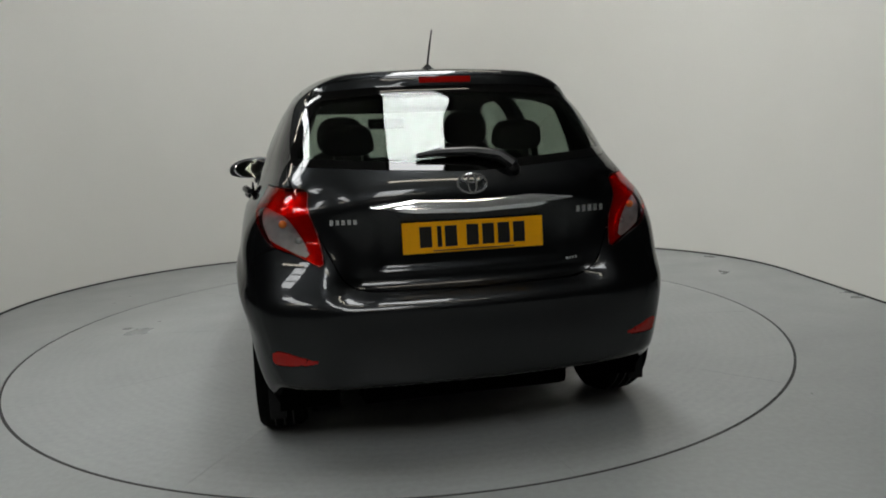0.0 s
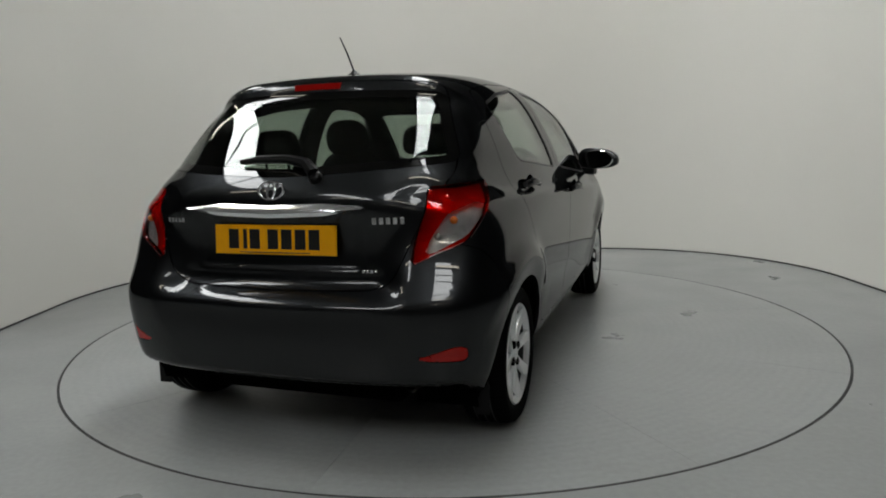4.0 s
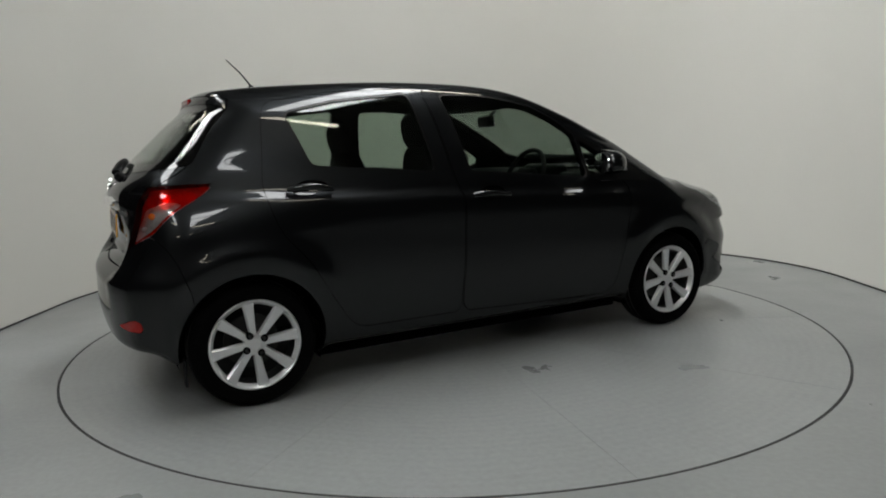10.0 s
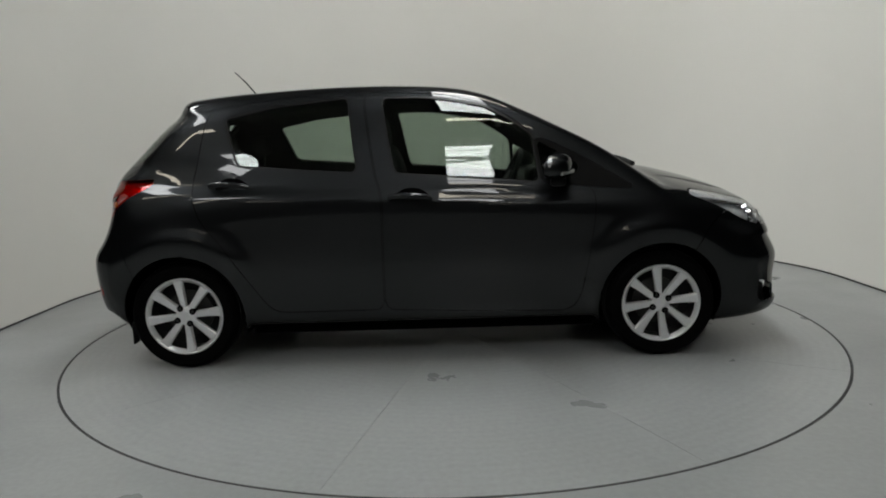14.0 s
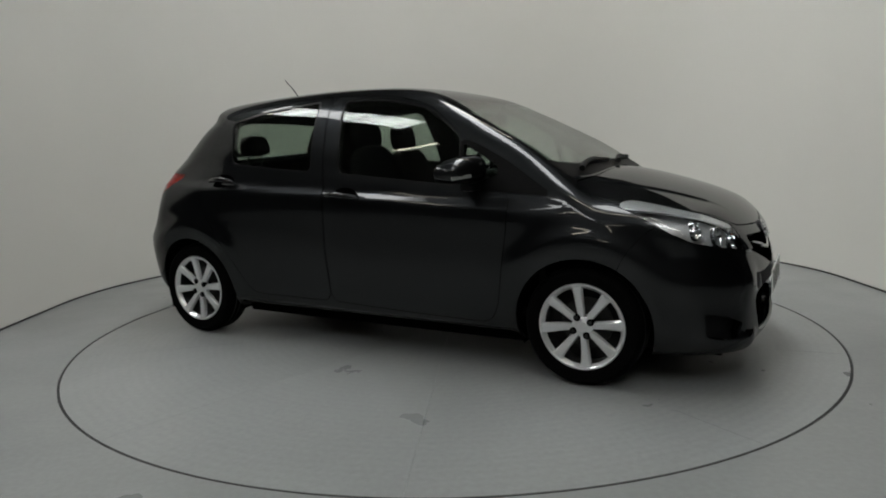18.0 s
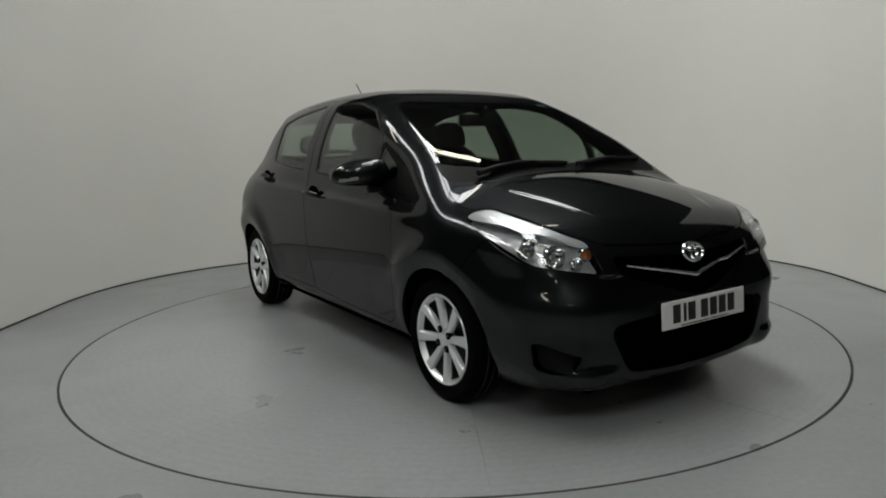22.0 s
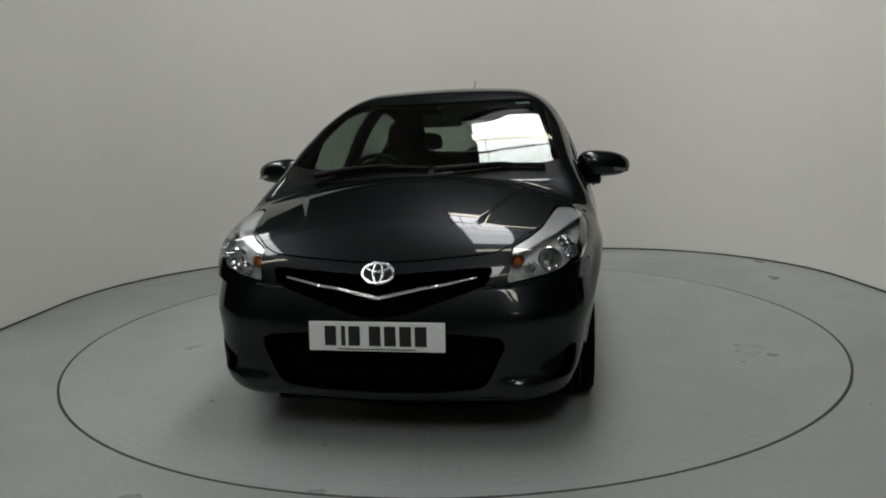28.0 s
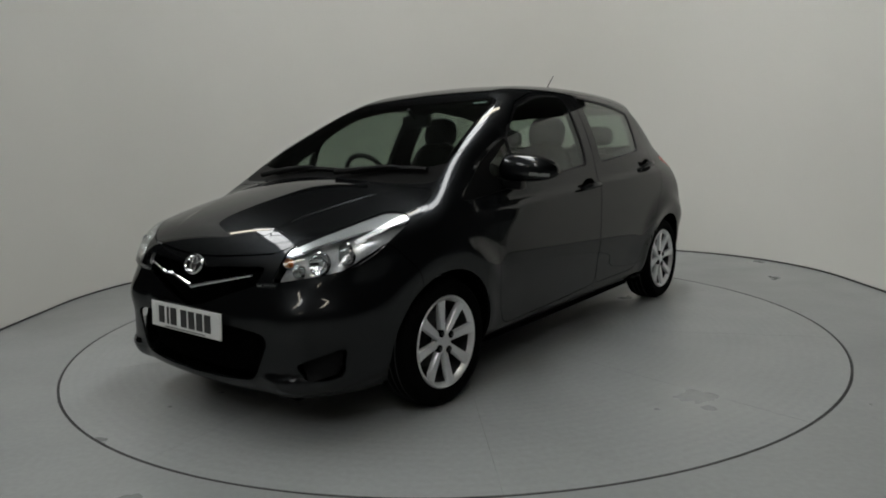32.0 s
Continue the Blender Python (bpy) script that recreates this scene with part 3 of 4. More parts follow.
def mirror_arrays(v, f, n):
    flip, turned, at = np.array([-1, 1, 1]), [], 0
    for g in f:
        turned.append(n[at:at + len(g)][::-1])
        at += len(g)
    return v * flip, [g[::-1] for g in f], np.concatenate(turned) * flip


def skin_part(name, v, t, mat, parents, label="", start=0.0, depth=0.012, centre=False):
    """A panel cut from the skin: one mesh over the middle, or one on each side."""
    a = shell_arrays(v, t, start, depth, centre)
    if centre:
        return mesh_part(name, a[0], a[1], mat, parents[0], label, a[2])
    b = mirror_arrays(*a)
    return mesh_part(name, *a[:2], mat, parents[0], label, a[2]), mesh_part(name, *b[:2], mat, parents[-1], label, b[2])


def build_skin(car):
    v, rest = hull_half()
    P = {}

    def take(view, outline, keep=None, gap=0.0, size=0.03, grow=0.0):
        """Cuts an outline out of the skin: the triangles inside it; a gap is left round them."""
        nonlocal v, rest
        poly = rounded(outline, 3, size) if size else np.array(outline, float)

        def field(extra):
            f = off_poly(VIEWS[view](v), poly) + extra - grow
            return np.maximum(f, keep(v)) if keep else f
        if gap:
            v, wide, rest = cut(v, rest, field(-gap))
            v, inside, _ = cut(v, wide, field(gap))
            return inside
        v, inside, rest = cut(v, rest, field(0.0))
        return inside

    def split(tris, view, outline, grow=0.0, size=0.03):
        nonlocal v
        f = off_poly(VIEWS[view](v), rounded(outline, 3, size)) - grow
        v, a, b = cut(v, tris, f)
        return a, b

    flank = lambda q: 0.35 - q[:, 0]
    ahead = lambda q: 1.15 - q[:, 1]
    astern = lambda q: q[:, 1] + 1.2
    # wheel arches
    for ya in (-AXLE, AXLE):
        f = np.maximum(np.hypot(v[:, 1] - ya, v[:, 2] - HUB_Z) - 0.325, 0.42 - v[:, 0])
        v, _, rest = cut(v, rest, f)
    P["headlight"] = take("nose_corner", HEADLIGHT, lambda q: np.maximum(1.2 - q[:, 1], 0.55 - q[:, 2]), 0.002, 0.012)
    P["windscreen_all"] = take("top", WINDSCREEN, lambda q: np.maximum(0.9 - q[:, 2], 0.3 - q[:, 1]), 0.0015)
    P["bonnet"] = take("top", BONNET, lambda q: 0.66 - q[:, 2], 0.0022)
    P["grille"] = take("front", UPPER_GRILLE, ahead, 0.0, 0.012)
    P["intake"] = take("front", INTAKE, ahead, 0.0)
    P["fog"] = take("front", FOG_RECESS, ahead, 0.0, 0.012)
    P["tail"] = take("tail_corner", TAIL_LIGHT, astern, 0.0018, 0.012)
    P["rear_glass_all"] = take("front", REAR_GLASS, astern, 0.001)
    P["reflector"] = take("tail_corner", REFLECTOR, astern, 0.0015, 0.012)
    P["front_window_all"] = take("side", FRONT_WINDOW, flank, 0.0, 0.014, 0.013)
    P["quarter"] = take("side", QUARTER_WINDOW, flank, 0.0, 0.012)
    P["sail"] = take("side", SAIL, flank, 0.001)
    P["rear_window_all"] = take("side", REAR_WINDOW, flank, 0.0, 0.014, 0.013)
    P["front_door"] = take("side", FRONT_DOOR, flank, 0.0017)
    P["rear_door"] = take("side", REAR_DOOR, flank, 0.0017)
    P["tailgate"] = take("front", TAILGATE, astern, 0.0022)
    P["front_bumper"] = take("side", FRONT_BUMPER, None, 0.0014)
    P["rear_bumper"] = take("side", REAR_BUMPER, None, 0.0014)
    P["body"] = rest

    P["cowl"], P["screen_all"] = split(P["windscreen_all"], "top", COWL, 0.0, 0.01)
    P["windscreen"], P["windscreen_band"] = split(P["screen_all"], "top", WINDSCREEN, -0.016)
    P["rear_glass"], P["rear_glass_band"] = split(P["rear_glass_all"], "front", REAR_GLASS, -0.030)
    P["front_window"], P["front_seal"] = split(P["front_window_all"], "side", FRONT_WINDOW, 0.003, 0.014)
    P["rear_window"], P["rear_seal"] = split(P["rear_window_all"], "side", REAR_WINDOW, 0.003, 0.014)
    P["tail_clear"], P["tail_red"] = split(P["tail"], "tail_corner", TAIL_CLEAR, 0.0, 0.012)
    P["brow"], _ = split(P["headlight"], "nose_corner", LAMP_BROW, 0.0, 0.006)

    c = [car]
    body_shell = skin_part("body_shell", v, P["body"], M_PAINT, c, "dark grey metallic painted body with roof and wings", depth=0.014, centre=True)
    skin_part("bonnet", v, P["bonnet"], M_PAINT, c, centre=True)
    bumper = skin_part("front_bumper", v, P["front_bumper"], M_PAINT, c, centre=True)
    rear_bumper = skin_part("rear_bumper", v, P["rear_bumper"], M_PAINT, c, centre=True)
    tailgate = skin_part("tailgate", v, P["tailgate"], M_PAINT, c, centre=True)
    screen = skin_part("windscreen", v, P["windscreen"], M_GLASS, c, "clear green-tinted laminated glass", depth=0.005, centre=True)
    skin_part("black_border", v, P["windscreen_band"], M_FRIT, [screen], depth=0.006, centre=True)
    skin_part("cowl", v, P["cowl"], M_SAIL, c, "black plastic cowl under the windscreen", start=0.004, depth=0.014, centre=True)
    rear_glass = skin_part("rear_window", v, P["rear_glass"], M_GLASS, [tailgate], "tinted rear glass with heater lines", depth=0.005, centre=True)
    skin_part("black_border", v, P["rear_glass_band"], M_FRIT, [tailgate], depth=0.006, centre=True)
    fr, fl = skin_part("front_door", v, P["front_door"], M_PAINT, c)
    rr, rl = skin_part("rear_door", v, P["rear_door"], M_PAINT, c)
    skin_part("window", v, P["front_window"], M_GLASS, [fr, fl], "green-tinted side glass", start=0.006, depth=0.010)
    skin_part("window_seal", v, P["front_seal"], M_BLACK, [fr, fl], start=0.002, depth=0.016)
    skin_part("window", v, P["rear_window"], M_GLASS, [rr, rl], "green-tinted side glass", start=0.006, depth=0.010)
    skin_part("window_seal", v, P["rear_seal"], M_BLACK, [rr, rl], start=0.002, depth=0.016)
    skin_part("quarter_window", v, P["quarter"], M_GLASS, c, start=0.004, depth=0.009)
    skin_part("mirror_panel", v, P["sail"], M_SAIL, c, "gloss black panel at the foot of the screen pillar", depth=0.012)
    skin_part("rear_reflector", v, P["reflector"], M_DARKRED, [rear_bumper], "narrow red reflector", depth=0.012)
    hr, hl = skin_part("headlight", v, P["headlight"], M_LAMPBACK, c, "clear swept-back headlamp with bright reflectors", start=0.044, depth=0.051)
    skin_part("lens", v, P["headlight"], M_LENS, [hr, hl], "clear plastic cover", depth=0.003)
    skin_part("lamp_trim", v, P["brow"], M_BROW, [hr, hl], "pale silver strip along the lamp top", start=0.005, depth=0.014)
    skin_part("tail_light", v, P["tail_red"], M_RED, c, "red lens of the wrap-round tail lamp", depth=0.004)
    skin_part("tail_reflector", v, P["tail_red"], M_TAILBACK, c, "faceted mirror behind the red lens", start=0.026, depth=0.032)
    clear = skin_part("clear_lens", v, P["tail_clear"], M_LENS, c, "clear lower lens of the tail lamp", start=0.001, depth=0.004)
    skin_part("lamp_reflector", v, P["tail_clear"], M_TAILCLEAR, clear, start=0.022, depth=0.030)
    for lens, s in zip(clear, (1, -1)):
        for x, z, r, mat in ((0.675, 0.878, 0.015, M_AMBER), (0.622, 0.822, 0.013, M_WHITELENS)):
            bm = bmesh.new()
            bmesh.ops.create_uvsphere(bm, u_segments=14, v_segments=10, radius=r)
            p, n = skin_at(x, -1.2, z, (0, -1, 0))
            p = p - n * 0.016
            part("bulb", bm, mat, lens, smooth=True).location = (s * p.x, p.y, p.z)
    # Plain sheets without mesh; their dead black paints the shade inside the openings.
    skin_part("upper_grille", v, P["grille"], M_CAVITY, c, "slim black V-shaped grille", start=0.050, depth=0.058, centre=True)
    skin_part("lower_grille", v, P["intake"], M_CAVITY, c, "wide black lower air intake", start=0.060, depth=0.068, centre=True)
    skin_part("fog_recess", v, P["fog"], M_TRIM, [bumper], "black blanked fog lamp recess", start=0.045, depth=0.055)
    # cabin lining behind the panels
    q, inner = hull_half(150, 80)
    for view, outline, keep, grow in (("top", WINDSCREEN, lambda p: np.maximum(0.9 - p[:, 2], 0.3 - p[:, 1]), -0.006), ("front", REAR_GLASS, astern, -0.02), ("side", FRONT_WINDOW, flank, 0.004),
                                      ("side", REAR_WINDOW, flank, 0.004), ("side", QUARTER_WINDOW, flank, 0.0)):
        q, _, inner = cut(q, inner, np.maximum(off_poly(VIEWS[view](q), rounded(outline, 3, 0.014)) - grow, keep(q)))
    mid = q[inner].mean(1)
    arch = np.hypot(abs(mid[:, 1]) - AXLE, mid[:, 2] - HUB_Z)
    tail = (mid[:, 1] < -1.30) & (mid[:, 2] < 1.03)
    inner = inner[~tail & (mid[:, 2] > 0.35) & (arch > 0.42) & (mid[:, 1] > -1.75) & (mid[:, 1] < 1.15)]
    skin_part("cabin_lining", q, inner, M_LINING, c, "dark grey headlining and pillar trim", start=0.016, depth=0.040, centre=True)
    return dict(front_doors=(fr, fl), rear_doors=(rr, rl), tailgate=tailgate, bumper=bumper, rear_bumper=rear_bumper, headlights=(hr, hl), screen=screen, rear_glass=rear_glass)


def skin_at(x, y, z, way):
    """The skin point met from inside at (x, y, z) along way, and its outward normal."""
    p = meet(np.array([[x, y, z]], float), np.array([way], float))
    return Vector(p[0]), Vector(skin_normals(p)[0])


def build_wheel(car, x, y):
    """Wheel at a hub; x is the outer face of the rim, its sign the side."""
    s = 1 if x > 0 else -1
    wheel = new("wheel")
    wheel.parent = car
    wheel.matrix_basis = pose(x, y, HUB_Z, 0, 0, 0 if s > 0 else 180)
    r = HUB_Z
    tyre = part("tyre", lathe([(-0.165, 0.205), (-0.178, 0.225), (-0.182, 0.252), (-0.172, r - 0.012), (-0.150, r - 0.002), (-0.09, r), (-0.03, r - 0.002), (-0.006, r - 0.012),
                               (0.006, 0.258), (0.006, 0.230), (-0.001, 0.209), (-0.012, 0.203)], 72), M_RUBBER, wheel, "black low-profile tyre", True)
    for k in range(3):
        d = -0.055 - 0.035 * k
        part("groove", lathe([(d - 0.003, r - 0.004), (d - 0.003, r + 0.0006), (d + 0.003, r + 0.0006), (d + 0.003, r - 0.004)], 72, closed=True), M_GAP, tyre)
    rim = part("rim", lathe([(-0.022, 0.181), (-0.012, 0.186), (-0.004, 0.1925), (0.001, 0.1975), (0.0, 0.2035), (-0.008, 0.2085), (-0.014, 0.205)], 72, closed=True),
               M_ALLOY, wheel, "silver eight-spoke alloy rim", True)
    # Dark metal on the barrel paints the shade behind the spokes.
    part("barrel", lathe([(-0.16, 0.206), (-0.155, 0.196), (-0.06, 0.180), (-0.021, 0.1905), (-0.018, 0.200)], 72), M_DARKMETAL, rim, "inner barrel of the rim, shade put into its dark colour", True)
    part("brake_disc", lathe([(-0.105, 0.03), (-0.105, 0.125), (-0.095, 0.125), (-0.095, 0.03)], 40), M_DISC, wheel, smooth=True)
    part("backing", lathe([(-0.135, 0.004), (-0.135, 0.188), (-0.130, 0.188), (-0.130, 0.004)], 40), M_GAP, wheel, "dark brake backing plate")
    for k in range(8):
        a = 2 * math.pi * k / 8 + 0.12
        bm = bmesh.new()
        rows = []
        for d, w, x0, th in ((0.030, 0.0135, -0.016, 0.020), (0.065, 0.017, -0.0155, 0.022), (0.115, 0.0195, -0.011, 0.022), (0.160, 0.0225, -0.006, 0.020), (0.190, 0.027, -0.0015, 0.012)):
            rows.append([bm.verts.new(p) for p in ((x0 - th, -w * 1.05, d), (x0 - 0.006, -w, d), (x0, -w * 0.72, d), (x0, w * 0.72, d), (x0 - 0.006, w, d), (x0 - th, w * 1.05, d))])
        for p, q in zip(rows, rows[1:]):
            for i in range(6):
                bm.faces.new((p[i], p[(i + 1) % 6], q[(i + 1) % 6], q[i]))
        bm.faces.new(rows[0])
        bm.faces.new(rows[-1])
        bmesh.ops.rotate(bm, matrix=Matrix.Rotation(a, 3, "X"), verts=bm.verts)
        part("spoke", bm, M_ALLOY, rim, smooth=True)
    hub = part("hub", lathe([(-0.05, 0.052), (-0.022, 0.052), (-0.016, 0.046), (-0.0135, 0.033), (-0.0125, 0.028), (-0.0105, 0.026), (-0.0100, 0.0005)], 36), M_ALLOY, wheel, smooth=True)
    for k in range(4):
        a = 2 * math.pi * k / 4 + 0.12 + math.pi / 8
        part("bolt", lathe([(-0.03, 0.0095), (-0.006, 0.0095), (-0.005, 0.006), (-0.005, 0.0005)], 6), M_DARKMETAL, wheel).matrix_basis = pose(0, 0.047 * math.cos(a), 0.047 * math.sin(a))
        # A flat black disc on the hub paints the shade of a bolt hole.
        part("bolt_hole_shade", lathe([(-0.030, 0.0165), (-0.0100, 0.0165), (-0.0100, 0.0005)], 16), M_CAVITY, wheel, smooth=True).matrix_basis = pose(0, 0.047 * math.cos(a), 0.047 * math.sin(a))
    return wheel


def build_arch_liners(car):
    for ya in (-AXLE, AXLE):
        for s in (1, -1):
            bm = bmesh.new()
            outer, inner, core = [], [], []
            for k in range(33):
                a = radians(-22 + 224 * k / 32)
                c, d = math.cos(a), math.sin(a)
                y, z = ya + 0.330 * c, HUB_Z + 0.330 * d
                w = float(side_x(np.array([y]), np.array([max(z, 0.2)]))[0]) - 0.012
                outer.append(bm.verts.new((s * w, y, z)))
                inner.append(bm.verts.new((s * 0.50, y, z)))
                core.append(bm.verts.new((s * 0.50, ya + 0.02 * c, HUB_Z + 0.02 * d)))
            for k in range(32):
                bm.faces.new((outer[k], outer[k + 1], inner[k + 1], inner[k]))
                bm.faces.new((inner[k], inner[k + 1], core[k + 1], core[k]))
            # Blacker than the other plastic: shade inside the arch is put into its colour.
            part("arch_liner", bm, M_CAVITY, car, "black plastic wheel arch liner, darkened for the shade inside", True)


def build_plate(parent, name, y, z, tilt, mat, label, facing):
    """A number plate, its characters as plain bars. facing: 1 ahead, -1 astern."""
    plate = part(name, box((0.52, 0.006, 0.111), (0, 0, 0), 0.002), mat, parent, label)
    plate.matrix_basis = pose(0, y, z, tilt, 0, 0 if facing < 0 else 180)
    # seven bars, in two clusters, where the characters stand
    for x in (-0.176, -0.126, -0.084, -0.005, 0.053, 0.111, 0.169):
        w = 0.016 if x == -0.126 else 0.044
        part("character_bar", box((w, 0.002, 0.074), (x, -0.0036, 0.002)), M_INK, plate)
    part("maker_bar", box((0.30, 0.002, 0.004), (0, -0.0036, -0.048)), M_INK, plate)
    for x in (-0.24, 0.24):
        part("screw_cap", lathe([(-0.0005, 0.006), (0.0015, 0.005), (0.002, 0.0005)], 12, "Y"), mat, plate).matrix_basis = pose(x, -0.003, 0.035, 0, 0, 180)
    return plate


def ellipse_ring(rx, rz, thick, n=36, depth=0.006):
    bm = bmesh.new()
    loops = []
    for k in range(n):
        a = 2 * math.pi * k / n
        c, s = math.cos(a), math.sin(a)
        loops.append([bm.verts.new(p) for p in (((rx - thick) * c, 0, (rz - thick) * s), ((rx - thick * 0.7) * c, -depth, (rz - thick * 0.7) * s),
                                                ((rx - thick * 0.3) * c, -depth, (rz - thick * 0.3) * s), (rx * c, 0, rz * s))])
    for k in range(n):
        p, q = loops[k], loops[(k + 1) % n]
        for i in range(4):
            bm.faces.new((p[i], p[(i + 1) % 4], q[(i + 1) % 4], q[i]))
    return bm


def build_badge(parent, m, size, dark_back=False):
    """Plain chrome oval with crossing ovals, on its own pose; its face looks along -y."""
    badge = part("badge", ellipse_ring(size, size * 0.68, size * 0.19), M_CHROME, parent, "chrome oval badge", True)
    badge.matrix_basis = m
    part("inner_oval", ellipse_ring(size * 0.36, size * 0.64, size * 0.17), M_CHROME, badge, smooth=True)
    ob = part("cross_oval", ellipse_ring(size * 0.68, size * 0.32, size * 0.16), M_CHROME, badge, smooth=True)
    ob.location = (0, 0, size * 0.32)
    if dark_back:
        bm = lathe([(0.001, 0.0005), (0.001, size * 0.97), (0.008, size * 0.97)], 36, "Y")
        bmesh.ops.scale(bm, vec=(1, 1, 0.68), verts=bm.verts)
        part("backing", bm, M_BLACK, badge)
    return badge


LAMP_BOWLS = ((0.728, 0.742, 0.030, "main"), (0.645, 0.722, 0.042, "main"), (0.522, 0.722, 0.024, "amber"), (0.700, 0.778, 0.024, "side"), (0.575, 0.690, 0.024, "side"))


def build_details(car, P):
    # plates
    build_plate(car, "front_plate", 2.016, 0.446, -3, M_WHITE, "white number plate with plain black bars", 1)
    build_plate(P["tailgate"], "rear_plate", -1.743, 0.811, -4, M_YELLOW, "yellow number plate with plain black bars", -1)
    # badges
    p, n = skin_at(0, 1.5, 0.672, (0, 1, 0))
    build_badge(car, Matrix.Translation(p + n * 0.004) @ pose(0, 0, 0, -24, 0, 180), 0.066, True)
    p, n = skin_at(0, -1.2, 0.992, (0, -1, 0))
    build_badge(P["tailgate"], Matrix.Translation(p + n * 0.003) @ pose(0, 0, 0, -14, 0, 0), 0.058)
    # chrome strips
    pts = []
    for k in range(-14, 15):
        x = 0.37 * k / 14
        z = 0.580 + 0.074 * (abs(x) / 0.37) ** 0.95
        p, n = skin_at(0.0 + x, 1.4, z, (0, 1, 0))
        pts.append(p + n * 0.001 - Vector((0, 0.004, 0)))
    part("grille_strip", tube(pts, [0.004 + 0.0045 * (1 - abs(k - 14) / 14) for k in range(29)], 8), M_CHROME, car, "chrome V-shaped grille strip", True)
    bm = bmesh.new()
    rows = []
    for k in range(-16, 17):
        f = k / 16
        x, h = 0.372 * f, 0.023 * (1 - 0.85 * max(0, abs(f) - 0.60) / 0.40)
        zc = 0.918 + 0.012 * abs(f)
        p, n = skin_at(x, -1.2, zc, (0, -1, 0))
        rows.append([bm.verts.new(p + Vector((0, d, dz))) for d, dz in ((0.012, h), (-0.004, h * 0.95), (-0.017, h * 0.40), (-0.023, -h * 0.35), (-0.015, -h), (0.012, -h))])
    for p, q in zip(rows, rows[1:]):
        for i in range(6):
            bm.faces.new((p[i], p[(i + 1) % 6], q[(i + 1) % 6], q[i]))
    bm.faces.new(rows[0])
    bm.faces.new(rows[-1])
    part("chrome_strip", bm, M_CHROME, P["tailgate"], "broad chrome strip over the number plate", True)
    # name bars on the tailgate, unlettered
    for x, z, w in ((-0.46, 0.88, 0.10), (0.455, 0.882, 0.125), (0.385, 0.70, 0.07)):
        p, n = skin_at(x, -1.2, z, (0, -1, 0))
        for k in range(5):
            ob = part("name_bar", box((w / 5 * 0.62, 0.004, 0.018 if x < 0 else 0.024 if z > 0.8 else 0.010), (0, 0, 0), 0.001), M_CHROME, P["tailgate"])
            ob.matrix_basis = pose(p.x + w * (k - 2) / 5, p.y - 0.003 + 0.02 * (k - 2) * (1 if x > 0 else -1) * 0.25, p.z, 0, 0, 12 if x > 0 else -12)
    # high brake lamp under the spoiler edge
    bm = bmesh.new()
    rows = []
    for k in range(-8, 9):
        x = 0.105 * k / 8
        p, n = skin_at(x, -1.2, 1.392, (0, -1, 0))
        rows.append([bm.verts.new(p + Vector((0, d, dz))) for d, dz in ((0.02, 0.014), (-0.006, 0.012), (-0.008, -0.012), (0.02, -0.014))])
    for p, q in zip(rows, rows[1:]):
        for i in range(4):
            bm.faces.new((p[i], p[(i + 1) % 4], q[(i + 1) % 4], q[i]))
    bm.faces.new(rows[0])
    bm.faces.new(rows[-1])
    part("brake_lamp", bm, M_DARKRED, P["tailgate"], "red high-level brake lamp", True)
    # aerial
    aerial = part("aerial", lathe([(0.0, 0.030), (0.006, 0.030), (0.016, 0.016), (0.024, 0.010), (0.024, 0.0005)], 20, "Z"), M_BLACK, car, "thin black roof aerial leaning back", True)
    p, n = skin_at(0, -1.01, 0.9, (0, 0, 1))
    aerial.location = p - Vector((0, 0, 0.003))
    part("rod", tube([(0, 0, 0.02), (0, -0.055, 0.09), (0, -0.122, 0.155)], [0.0045, 0.004, 0.0028], 8), M_BLACK, aerial, smooth=True)
    # rear wiper
    wiper = part("rear_wiper", lathe([(0.0, 0.026), (0.018, 0.024), (0.026, 0.015), (0.027, 0.0005)], 20, "Z"), M_BLACK, P["tailgate"], "black rear wiper", True)
    p, n = skin_at(0.165, -1.2, 1.034, (0, -1, 0))
    wiper.matrix_basis = Matrix.Translation(p) @ n.to_track_quat("Z", "Y").to_matrix().to_4x4()
    pts = []
    for x, z, off in ((0.165, 1.036, 0.026), (0.12, 1.068, 0.030), (0.03, 1.088, 0.024), (-0.10, 1.092, 0.020), (-0.18, 1.087, 0.016)):
        p, n = skin_at(x, -1.1, z, (0, -1, 0))
        pts.append(p + n * off)
    part("wiper_arm", tube(pts, [0.024, 0.024, 0.020, 0.017, 0.011], 8, flat=0.9), M_BLACK, P["tailgate"], smooth=True)
    # front wipers
    for pivot, tip in (((0.52, 1.16), (-0.05, 1.135)), ((-0.08, 1.185), (-0.60, 1.10))):
        pts, blade = [], []
        for k in range(7):
            f = k / 6
            x, y = pivot[0] + (tip[0] - pivot[0]) * f, pivot[1] + (tip[1] - pivot[1]) * f - 0.03 * math.sin(math.pi * f)
            p, n = skin_at(x, y, 0.8, (0, 0, 1))
            pts.append(p + n * (0.022 - 0.004 * f))
            blade.append(p + n * 0.010)
        wiper = part("wiper_arm", tube(pts[:5], [0.015, 0.014, 0.012, 0.010, 0.008], 8), M_TRIM, car, "black windscreen wiper", True)
        part("wiper_blade", tube(blade[1:], 0.012, 6), M_TRIM, wiper, smooth=True)
